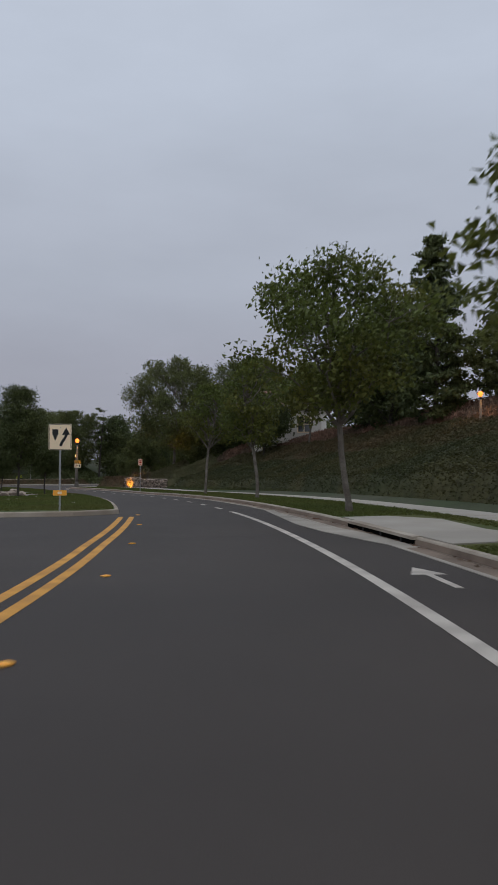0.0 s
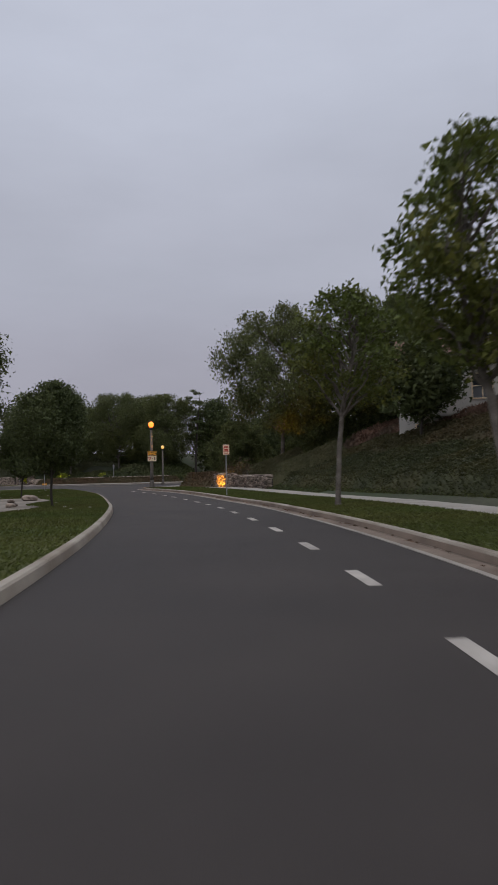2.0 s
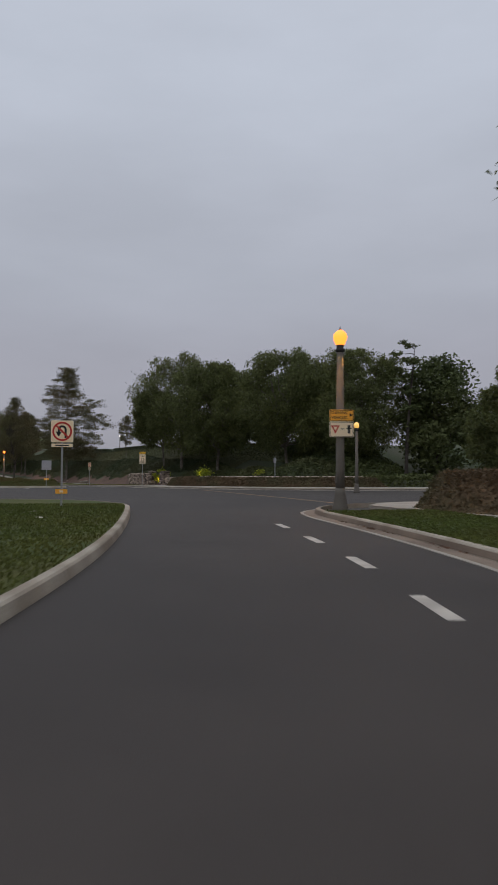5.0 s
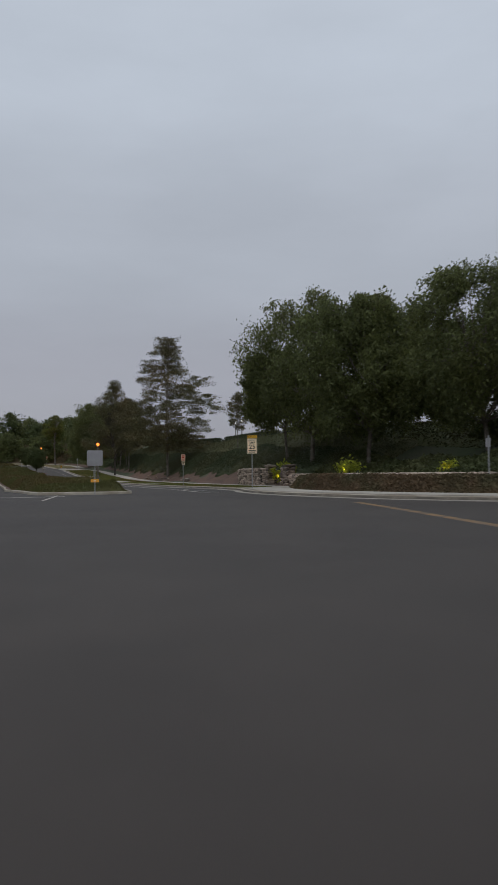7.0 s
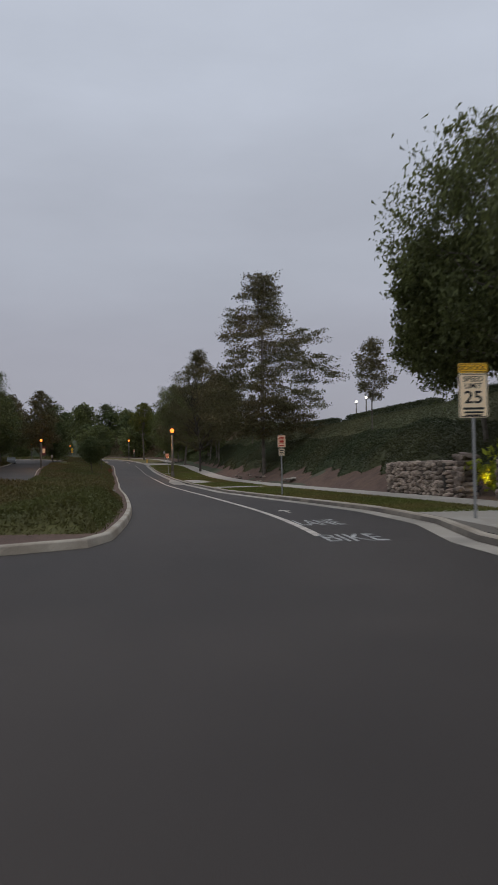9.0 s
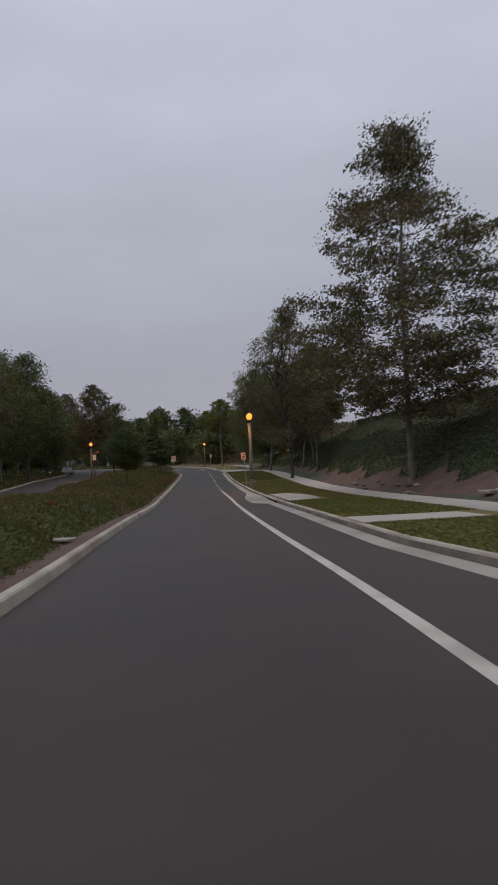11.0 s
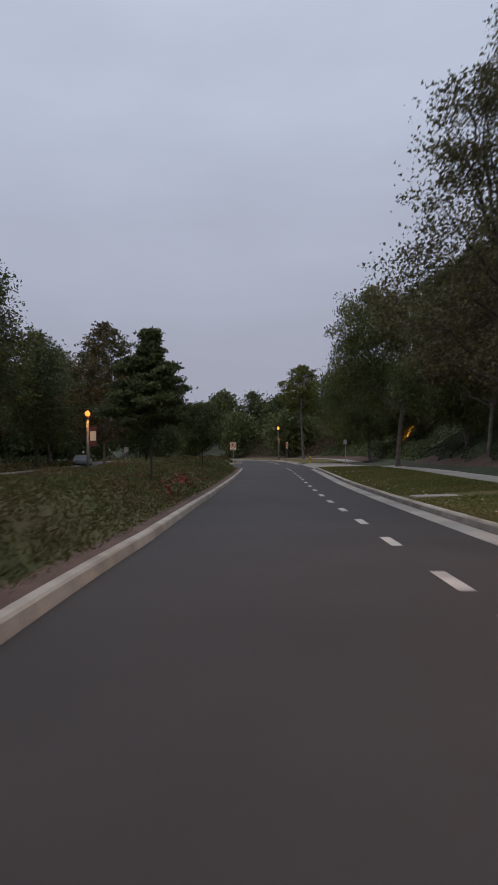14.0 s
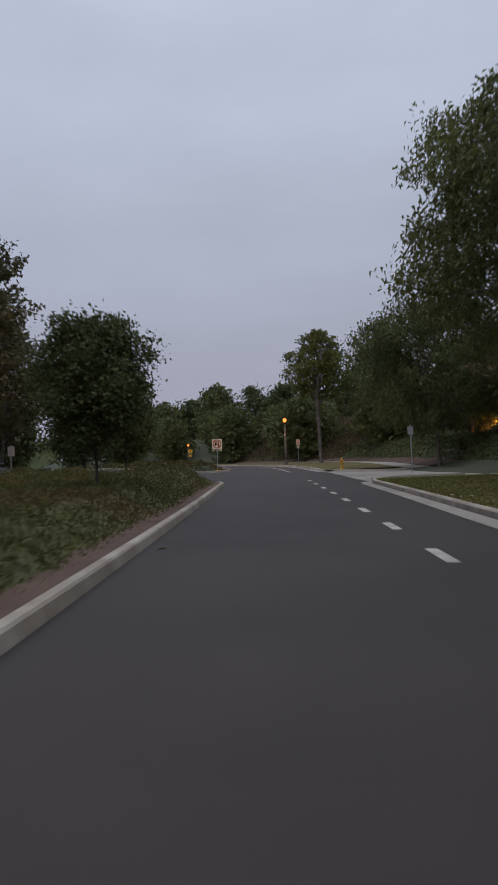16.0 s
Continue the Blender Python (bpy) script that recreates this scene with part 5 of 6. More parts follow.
# the posts behind the crown hedge, with white heads
for x, y, z in ((-178.0, 78.5, 6.4), (-186.5, 80.0, 6.6), (-150.5, 81.0, 6.1)):
    street_lamp(x, y, z - 1.5, 0, 0.62, "lamp_white")


# ---- road signs ----
def extrude_shape(name, pts, y, thick, material, parent, label=""):
    """A flat shape in the sign's plane, of the given thickness, standing proud by y."""
    n = len(pts)
    v = [(px, y, pz) for px, pz in pts] + [(px, y + thick, pz) for px, pz in pts]
    f = [tuple(range(n)), tuple(range(2 * n - 1, n - 1, -1))] + [(i, n + i, n + (i + 1) % n, (i + 1) % n) for i in range(n)]
    bm = bmesh.new()
    vs = [bm.verts.new(q) for q in v]
    for q in f:
        bm.faces.new([vs[i] for i in q])
    bmesh.ops.recalc_face_normals(bm, faces=bm.faces)
    return part(name, bm, material, parent, label)


def rounded(w, h, r=0.04, cx=0.0, cz=0.0):
    out = []
    for qx, qz, a0 in ((w / 2 - r, h / 2 - r, 0), (-w / 2 + r, h / 2 - r, 90), (-w / 2 + r, -h / 2 + r, 180), (w / 2 - r, -h / 2 + r, 270)):
        for k in range(5):
            a = radians(a0 + 22.5 * k)
            out.append((cx + qx + r * math.cos(a), cz + qz + r * math.sin(a)))
    return out


def band(pts, width):
    """Outline of a stroke of that width along points."""
    p = np.array(pts, float)
    t = np.gradient(p, axis=0)
    t /= np.linalg.norm(t, axis=1)[:, None]
    n = np.stack([-t[:, 1], t[:, 0]], -1) * width / 2
    return [tuple(q) for q in np.vstack([p + n, (p - n)[::-1]])]


def letters(text, size, x, z, y, material, parent, spread=1.0):
    cu = bpy.data.curves.new("lettering", "FONT")
    cu.body, cu.size, cu.align_x, cu.align_y, cu.extrude, cu.offset = text, size, "CENTER", "CENTER", 0.0008, size * 0.012
    tmp = bpy.data.objects.new("lettering", cu)
    scene.collection.objects.link(tmp)
    bpy.context.view_layer.update()
    me = bpy.data.meshes.new_from_object(tmp.evaluated_get(bpy.context.evaluated_depsgraph_get()))
    bpy.data.objects.remove(tmp)
    me.name = "lettering"
    me.materials.clear()
    ob = link("lettering", me, material, parent)
    ob.matrix_basis = Matrix.Translation((x, y, z)) @ Euler((radians(90), 0, 0)).to_matrix().to_4x4() @ Matrix.Diagonal((spread, 1, 1, 1))
    return ob


def ring_shape(name, r1, r2, y, material, parent, cx=0.0, cz=0.0, seg=36):
    v, f = [], []
    for k in range(seg):
        a = 2 * math.pi * k / seg
        for rr, yy in ((r1, y), (r2, y), (r2, y + 0.003), (r1, y + 0.003)):
            v.append((cx + rr * math.cos(a), yy, cz + rr * math.sin(a)))
    for k in range(seg):
        a, b = 4 * k, 4 * ((k + 1) % seg)
        for i in range(4):
            f.append((a + i, a + (i + 1) % 4, b + (i + 1) % 4, b + i))
    return raw(name, v, f, material, parent, flat=True)


def sign_post(ob, top, bottom=-0.2, round_=False):
    if round_:
        lathe("post", [(0, bottom), (0.03, bottom), (0.03, top), (0, top)], "steel", ob, seg=12)
    else:
        bm = box_bm(bmesh.new(), -0.027, 0.027, 0.01, 0.064, bottom, top, bevel=0.006)
        part("post", bm, "steel", ob)


def panel(ob, w, h, cz, material, border="", y=-0.006, cx=0.0, r=0.04):
    extrude_shape("backing", rounded(w, h, r, cx, cz), y + 0.002, 0.012, "sign_back", ob)
    extrude_shape("panel", rounded(w - 0.004, h - 0.004, r, cx, cz), y - 0.001, 0.003, material, ob)
    if border:
        for a, b in ((0.016, 0.030),):
            o_, i_ = rounded(w - 2 * a, h - 2 * a, r * 0.8, cx, cz), rounded(w - 2 * b, h - 2 * b, r * 0.6, cx, cz)
            n = len(o_)
            v = [(p, y - 0.0025, q) for p, q in o_] + [(p, y - 0.0025, q) for p, q in i_]
            raw("border", v, [(k, (k + 1) % n, n + (k + 1) % n, n + k) for k in range(n)], border, ob, flat=True)
    for z in (cz + h * 0.36, cz - h * 0.36):
        b = lathe("bolt", [(0, -0.004), (0.011, -0.004), (0.009, 0.004), (0, 0.004)], "steel", ob, seg=8)
        b.matrix_basis = pose(cx, y - 0.004, z, 90, 0, 0)


def stand(ob, x, y, z, face, lean=0.0, roll=0.0):
    """Stands a sign so that its front looks towards the direction face."""
    ob.matrix_basis = pose(x, y, z, 0, 0, math.degrees(math.atan2(face[0], -face[1]))) @ pose(0, 0, 0, lean, roll, 0)


def toward(x, y, back=1):
    s, _ = station(np.array([x]), np.array([y]))
    t = [np.interp(s[0], AXS, AXT[:, k]) for k in (0, 1)]
    return (-back * t[0], -back * t[1])


def bars(ob, rows, y, cx=0.0):
    """Unreadable lines of writing as bars: (z, width, height, material)."""
    for z, w, h, m in rows:
        extrude_shape("lettering_bar", [(cx - w / 2, z - h / 2), (cx + w / 2, z - h / 2), (cx + w / 2, z + h / 2), (cx - w / 2, z + h / 2)], y, 0.002, m, ob)


def marker_plate(ob, z, w=0.42, h=0.17):
    panel(ob, w, h, z, "sign_amber", "", r=0.02)
    bars(ob, [(z, w * 0.3, h * 0.45, "sign_lit_white")], -0.011)


def island_sign():
    ob = new("island_sign")
    sign_post(ob, 2.78)
    panel(ob, 0.70, 0.82, 2.36, "sign_lit_white", "sign_black")
    y = -0.0105
    extrude_shape("island_symbol", [(-0.24, 2.60), (-0.06, 2.60), (-0.06, 2.45), (-0.15, 2.24), (-0.24, 2.45)], y, 0.002, "sign_black", ob)
    a = np.linspace(0, 1, 12)
    curve = [(0.02 + 0.16 * (3 * t * t - 2 * t**3), 2.08 + 0.36 * t) for t in a]
    extrude_shape("arrow_shaft", band(curve, 0.085), y, 0.002, "sign_black", ob)
    extrude_shape("arrow_head", [(0.06, 2.43), (0.30, 2.43), (0.18, 2.66)], y, 0.002, "sign_black", ob)
    marker_plate(ob, 0.62)
    return tagged(ob, "white traffic sign with black curved arrow on a steel post", "road sign")


def no_u_turn_sign(scale=1.0):
    ob = new("no_u_turn_sign")
    sign_post(ob, 2.62)
    panel(ob, 0.66, 0.66, 2.28, "sign_lit_white", "")
    y = -0.0105
    a = np.linspace(0, math.pi, 14)
    u = [(0.1, 2.08)] + [(0.1 * math.cos(t), 2.33 + 0.1 * math.sin(t)) for t in a] + [(-0.1, 2.26)]
    extrude_shape("arrow_shaft", band(u, 0.06), y, 0.002, "sign_black", ob)
    extrude_shape("arrow_head", [(-0.19, 2.27), (-0.01, 2.27), (-0.1, 2.12)], y, 0.002, "sign_black", ob)
    ring_shape("ring", 0.29, 0.235, y - 0.003, "sign_red", ob, 0, 2.28)
    extrude_shape("slash", band([(-0.18, 2.46), (0, 2.28), (0.18, 2.10)], 0.055), y - 0.003, 0.002, "sign_red", ob)
    panel(ob, 0.62, 0.1, 1.86, "sign_lit_white", "", r=0.01)
    bars(ob, [(1.86, 0.4, 0.035, "sign_black")], y)
    marker_plate(ob, 0.48, 0.36, 0.14)
    return tagged(ob, "white no-U-turn sign with red ring and slash", "road sign", "no-U-turn signs")


def parking_sign(second=True):
    ob = new("parking_sign")
    sign_post(ob, 2.62)
    panel(ob, 0.34, 0.52, 2.32, "sign_lit_white", "sign_red", r=0.03)
    bars(ob, [(2.49, 0.22, 0.045, "sign_red"), (2.42, 0.24, 0.05, "sign_red"), (2.31, 0.2, 0.1, "sign_red"), (2.21, 0.24, 0.03, "sign_red"), (2.14, 0.22, 0.045, "sign_red")], -0.0105)
    if second:
        panel(ob, 0.26, 0.3, 1.86, "sign_lit_white", "sign_black", r=0.02)
        bars(ob, [(1.92, 0.16, 0.05, "sign_black"), (1.84, 0.14, 0.04, "sign_black"), (1.78, 0.16, 0.03, "sign_black")], -0.0105)
    return tagged(ob, "small white sign with red writing on a slim steel post", "road sign", "parking signs")


def school_sign():
    ob = new("school_speed_sign")
    sign_post(ob, 3.2, -0.25)
    panel(ob, 0.61, 0.2, 3.12, "sign_yellow", "sign_black", r=0.02)
    panel(ob, 0.61, 0.92, 2.55, "sign_lit_white", "sign_black")
    y = -0.0105
    letters("SCHOOL", 0.135, 0, 3.115, y, "sign_black", ob)
    letters("SPEED", 0.155, 0, 2.885, y, "sign_black", ob)
    letters("LIMIT", 0.155, 0, 2.745, y, "sign_black", ob)
    letters("25", 0.36, 0, 2.50, y, "sign_black", ob, 1.1)
    bars(ob, [(2.28, 0.44, 0.045, "sign_black"), (2.2, 0.4, 0.04, "sign_black"), (2.14, 0.34, 0.03, "sign_black")], y)
    return tagged(ob, "white school speed limit sign under a yellow plate", "road sign")


def yield_plates():
    """The two plates strapped to the corner lamp post."""
    ob = new("turning_sign")
    panel(ob, 0.74, 0.34, 2.74, "sign_amber", "sign_black", y=-0.16, r=0.03)
    panel(ob, 0.74, 0.46, 2.33, "sign_lit_white", "sign_black", y=-0.16, r=0.03)
    y = -0.1645
    letters("TURNING", 0.115, -0.07, 2.81, y, "sign_black", ob)
    letters("VEHICLES", 0.115, -0.07, 2.67, y, "sign_black", ob)
    extrude_shape("arrow_head", [(0.24, 2.80), (0.34, 2.75), (0.24, 2.70)], y, 0.002, "sign_black", ob)
    extrude_shape("triangle", [(-0.32, 2.44), (-0.06, 2.44), (-0.19, 2.20)], y, 0.002, "sign_red", ob)
    extrude_shape("triangle_inner", [(-0.255, 2.405), (-0.125, 2.405), (-0.19, 2.285)], y - 0.002, 0.002, "sign_lit_white", ob)
    letters("TO", 0.09, 0.03, 2.33, y, "sign_black", ob)
    bars(ob, [(2.33, 0.07, 0.24, "sign_black"), (2.36, 0.16, 0.035, "sign_black")], y, 0.22)
    for z in (2.2, 2.5, 2.82):
        lathe("strap", [(0.118, z - 0.015), (0.128, z - 0.015), (0.128, z + 0.015), (0.118, z + 0.015)], "steel", ob, seg=18)
        box("bracket", -0.03, 0.03, -0.15, -0.11, z - 0.02, z + 0.02, "steel", ob)
    return tagged(ob, "yellow and white turning vehicles sign strapped to the lamp post", "road sign")


def square_back_sign():
    ob = new("median_sign")
    sign_post(ob, 2.3)
    panel(ob, 0.80, 0.80, 1.9, "sign_back", "", r=0.05)
    marker_plate(ob, 0.72, 0.42, 0.17)
    return tagged(ob, "plain grey square sign with a small amber plate", "road sign")


k = island_sign()
stand(k, -19.05, 13.82, 0.12, toward(-19, 13.8))
k = parking_sign(False)
stand(k, -45.08, 40.4, 0.06, toward(-45, 40.4))
k = yield_plates()
stand(k, -65.31, 49.34, 0.08, toward(-62, 47))
nu = no_u_turn_sign()
stand(nu, -69.44, 42.13, 0.06, toward(-62, 44))
k = school_sign()
stand(k, -113.95, 59.88, -0.13, toward(-104, 55))
k = square_back_sign()
stand(k, -110.6, 50.2, -0.2, toward(-105, 50), 0, 0)
p2 = parking_sign(True)
stand(p2, -130.3, 59.14, -0.36, toward(-128, 59))
k = parking_sign(False)
stand(k, -181.1, 56.72, -0.46, toward(-181, 56.7), 3, -5)
tagged(k, "leaning white sign with red writing beside a lamp post", "road sign")
k = copy_thing(nu, Matrix())
stand(k, -258.0, 46.5, 0.78, toward(-258, 46.5))
k.scale = (1.17, 1.17, 1.17)
k = copy_thing(p2, Matrix())
stand(k, -272.5, 52.9, 1.65, toward(-272, 52.9))


def warning_sign():
    ob = new("warning_sign")
    sign_post(ob, 3.0)
    extrude_shape("panel", [(0, 2.25), (0.5, 2.75), (0, 3.25), (-0.5, 2.75)], -0.006, 0.012, "sign_yellow", ob)
    panel(ob, 0.6, 0.4, 1.95, "sign_amber", "", r=0.03)
    bars(ob, [(2.75, 0.1, 0.4, "sign_black")], -0.0105)
    return tagged(ob, "yellow diamond warning sign with an amber plate", "road sign")


k = warning_sign()
stand(k, -336.0, 33.6, 2.9, (1, 0.12))


def plain_post_sign(x, y, z, w=0.35, h=0.5):
    ob = new("small_sign")
    sign_post(ob, 2.4)
    panel(ob, w, h, 2.1, "sign_back", "", r=0.03)
    stand(ob, x, y, z, toward(x, y, -1))
    return tagged(ob, "back of a small distant sign on a post", "road sign", "small distant signs")


plain_post_sign(-99.1, 66.0, 0.05, 0.22, 0.4)
plain_post_sign(-262.0, 33.0, 1.3)
plain_post_sign(-238.0, 38.0, 0.5)
plain_post_sign(-241.0, 58.6, 0.95, 0.3, 0.42)


# ---- stone walls ----
def stone_mesh(seed):
    """A rough rounded boulder block, one unit wide."""
    r = np.random.RandomState(seed)
    bm = bmesh.new()
    bmesh.ops.create_cube(bm, size=1)
    bmesh.ops.bevel(bm, geom=bm.edges[:], offset=0.3, segments=1, affect="EDGES")
    for v in bm.verts:
        v.co += Vector(r.uniform(-0.08, 0.08, 3))
    me = bpy.data.meshes.new("stone")
    bm.to_mesh(me)
    bm.free()
    me.materials.append(M["stone"])
    return me


STONES = [stone_mesh(200 + k) for k in range(7)]


def rock(x, y, z, w, label, group, rng_):
    o = bpy.data.objects.new("rock", STONES[rng_.randint(7)])
    scene.collection.objects.link(o)
    o.matrix_basis = pose(x, y, z + 0.12 * w, rng_.uniform(-12, 12), rng_.uniform(-12, 12), rng_.uniform(0, 360)) @ Matrix.Diagonal((w, w * rng_.uniform(0.6, 0.9), w * rng_.uniform(0.35, 0.6), 1))
    tagged(o, label, "rock", group)


# gravel bed with boulders on the island, and pale stones lying on the mulch
gs, go = np.meshgrid(np.linspace(46, 64, 19), np.linspace(0, 1, 7), indexing="ij")
tagged(grid_mesh("gravel_bed", ax(gs, (-5.3 - 0.4 * np.sin(gs * 0.7)) * (1 - go) - 9.4 * go, 0.16 + 0.02 * np.sin(5 * go + gs)), "pale_gravel"), "pale stony bed beside the island lawn", "ground", kind="structure")
r = np.random.RandomState(91)
for k in range(22):
    p = ax(r.uniform(46.5, 63), r.uniform(-9.0, -5.8), 0.17)
    rock(*p, r.uniform(0.25, 0.75), "pale weathered boulder in the island gravel", "boulders on the island", r)
for k in range(16):
    q = ax(r.uniform(174, 190), r.uniform(9.0, 10.2))
    rock(q[0], q[1], float(max(q[2] + 0.18, ground_z(q[:1], q[1:2])[0] + 0.12)), r.uniform(0.16, 0.42), "flat pale stone lying on the mulch", "stones on the bank", r)


def stone_wall(name, pts, height, thick, label, course=0.19, wide=0.34, seed=1, front=-1, singles=True, cap=True):
    """A dry-laid wall along x, y points: a dark core faced with single stones on the given side, the top and the ends."""
    r = np.random.RandomState(seed)
    ob = empty(name, label, "stone wall")
    L = spline([(x, y, 0) for x, y in pts], 0.25)
    L[:, 2] = road_z(L[:, 0], L[:, 1]) + 0.1
    d = np.r_[0, np.cumsum(np.linalg.norm(np.diff(L[:, :2], axis=0), axis=1))]
    sweep("core", L, [(-thick / 2, -0.2), (-thick / 2, height - 0.06), (thick / 2, height - 0.06), (thick / 2, -0.2)], "mortar", ob)

    def place(u, off, z):
        x, y, zz = (np.interp(u, d, L[:, k]) for k in range(3))
        i = min(len(L) - 2, max(0, int(np.searchsorted(d, u)) - 1))
        t = L[i + 1, :2] - L[i, :2]
        t /= np.linalg.norm(t)
        return x + t[1] * off, y - t[0] * off, zz + z, math.degrees(math.atan2(t[1], t[0]))

    put = []
    rows = int(height / course)
    for j in range(rows):
        u = r.uniform(0, 0.2)
        while u < d[-1]:
            w = wide * r.uniform(0.6, 1.45)
            put.append((u + w / 2, front * thick / 2 + r.uniform(-0.02, 0.03), 0.02 + course * (j + 0.5) + r.uniform(-0.06, 0.06), w * 1.02, 0.26, course * r.uniform(0.75, 1.5)))
            u += w * 1.02
    u = 0.0
    while cap and u < d[-1]:
        w = wide * r.uniform(0.9, 1.7)
        put.append((u + w / 2, 0.0, height - 0.02, w, thick * 1.05, 0.14))
        u += w * 1.02
    for end in (0.0, d[-1]):
        for j in range(rows):
            put.append((end, r.uniform(-0.1, 0.1), 0.02 + course * (j + 0.5), 0.28, thick * 0.95, course * 1.1))
    if singles:
        for u, off, z, w, dp, h in put:
            x, y, zz, a = place(u, off, z)
            o = bpy.data.objects.new("stone", STONES[r.randint(7)])
            scene.collection.objects.link(o)
            o.parent = ob
            o.matrix_basis = pose(x, y, zz, r.uniform(-10, 10), r.uniform(-16, 16), a + r.uniform(-8, 8)) @ Matrix.Diagonal((w, dp, h, 1))
    else:
        V, F = [], []
        base = [(np.array([v.co[:] for v in me.vertices]), [tuple(p.vertices) for p in me.polygons]) for me in STONES]
        for u, off, z, w, dp, h in put:
            x, y, zz, a = place(u, off, z)
            bv, bf = base[r.randint(7)]
            m = np.array(pose(x, y, zz, r.uniform(-6, 6), r.uniform(-7, 7), a) @ Matrix.Diagonal((w, dp, h, 1)))
            n0 = len(V)
            V += list((bv @ m[:3, :3].T) + m[:3, 3])
            F += [tuple(n0 + i for i in q) for q in bf]
        o = raw("stones", V, F, "stone", ob, flat=True)
        o["kind"] = "stuff"
    return ob


stone_wall("corner_wall", [(-56.8, 50.95), (-55.5, 50.8), (-54.0, 50.6), (-52.4, 50.2)], 0.92, 0.5, "rough fieldstone wall beside the pavement", 0.145, 0.2, seed=3, front=1)
stone_wall("corner_pier", [(-59.0, 51.05), (-57.0, 50.85)], 1.06, 0.6, "fieldstone pier lit by an amber spotlight", 0.145, 0.2, seed=4, front=1)
stone_wall("bank_wall", [(-124.8, 64.3), (-127.2, 64.35), (-130.4, 64.2)], 1.32, 0.6, "stacked fieldstone wall at the foot of the bank", 0.165, 0.26, seed=5, front=-1)
stone_wall("bank_pier", [(-124.6, 64.6), (-124.0, 64.6)], 1.55, 0.7, "fieldstone pier at the wall's end", seed=6, front=1)
stone_wall("bank_pier", [(-122.2, 65.0), (-121.2, 65.1)], 1.5, 0.7, "fieldstone pier at the wall's end", seed=7, front=1)
stone_wall("hedge_wall", [(-96.3, 76), (-97.5, 70.6), (-100.6, 66.6), (-105, 64.7), (-110, 64.3), (-115, 65.0), (-121, 65.2)], 0.85, 0.5, "long low fieldstone wall behind the hedge", seed=8, front=-1, singles=False)


# ---- garden spotlights ----
def spotlight(x, y, z, aim, power, colour, label, size=50):
    ob = new("garden_spotlight")
    lathe("stake", [(0, -0.15), (0.012, -0.15), (0.012, 0.16), (0, 0.16)], "iron", ob, seg=8)
    h = lathe("housing", [(0, 0.0), (0.03, 0.0), (0.045, 0.05), (0.05, 0.13), (0.0, 0.125)], "iron", ob, seg=12)
    le = lathe("lens", [(0, 0.126), (0.044, 0.126), (0.04, 0.132), (0, 0.134)], "lamp_glow", ob, seg=12)
    d = (Vector(aim) - Vector((x, y, z + 0.16))).normalized()
    q = d.to_track_quat("Z", "Y").to_matrix().to_4x4()
    for c in (h, le):
        c.matrix_basis = Matrix.Translation((0, 0, 0.16)) @ q
    ob.matrix_basis = pose(x, y, z)
    tagged(ob, label, "spotlight", "garden spotlights")
    li = new("spot_beam", bpy.data.lights.new("spot_beam", "SPOT"))
    li.data.energy, li.data.color, li.data.spot_size, li.data.spot_blend, li.data.shadow_soft_size = power, colour, radians(size), 0.7, 0.05
    li.matrix_world = look(tuple(Vector((x, y, z + 0.16)) + d * 0.16), aim)
    return ob


def foliage(name, x, y, z, r0, h, n, size, material, label, seed, under="ground_soil"):
    """A single free-standing plant: stems and leaves about its own foot."""
    r = np.random.RandomState(seed)
    ob = empty(name, label, "plant")
    v, f = [], []
    tips = []
    for k in range(9):
        a = 2.4 * k
        L = limb_path((0, 0, 0), (0.6 * np.cos(a), 0.6 * np.sin(a), 1), h * r.uniform(0.6, 1), 0, r, 4)
        tube(v, f, L, np.linspace(0.012, 0.004, len(L)), 4)
        tips += list(L[1:])
    raw("stems", v, f, "bark_dark", ob)
    tips = np.array(tips)
    c = tips[r.randint(len(tips), size=n)] + r.normal(size=(n, 3)) * r0 * 0.35
    c[:, 2] = np.maximum(c[:, 2], 0.03)
    quads("leaves", leaf_quads(c, size, r, 2.0), material, ob)
    ob.matrix_basis = pose(x, y, z)
    return ob


zb = float(ground_z(np.array([-113.2]), np.array([65.9]))[0])
foliage("lit_shrub", -113.2, 65.9, zb + 0.7, 0.6, 0.8, 700, 0.14, "lit_foliage", "shrub lit yellow-green from below", 61)
spotlight(-112.7, 65.2, zb + 0.75, (-113.3, 66.0, zb + 1.5), 60, (1.0, 0.85, 0.15), "small garden spotlight under a lit shrub", 70)
foliage("lit_shrub", -123.1, 65.2, 0.0, 0.35, 1.5, 700, 0.13, "lit_foliage", "tall yellow-lit shrub between the stone piers", 62)
spotlight(-123.1, 64.5, -0.1, (-123.2, 65.4, 1.3), 50, (1.0, 0.72, 0.1), "small garden spotlight between the piers", 70)
foliage("lit_shrub", -59.1, 53.0, 0.15, 0.75, 1.9, 1500, 0.11, "leaf_rust", "rusty shrub lit amber behind the stone pier", 64)
spotlight(-58.6, 51.9, 0.2, (-59.1, 53.0, 1.4), 160, (1.0, 0.45, 0.04), "amber garden spotlight behind the stone pier", 90)
foliage("lit_shrub", -104.6, 67.6, 0.8, 0.4, 0.5, 300, 0.13, "lit_foliage", "small shrub lit amber on the bank", 63)
spotlight(-104.3, 66.9, 0.8, (-104.7, 67.8, 1.4), 18, (1.0, 0.6, 0.08), "small garden spotlight on the bank", 70)
spotlight(-57.9, 49.55, 0.12, (-57.95, 50.8, 0.62), 300, (1.0, 0.42, 0.03), "amber garden spotlight before the stone pier", 80)
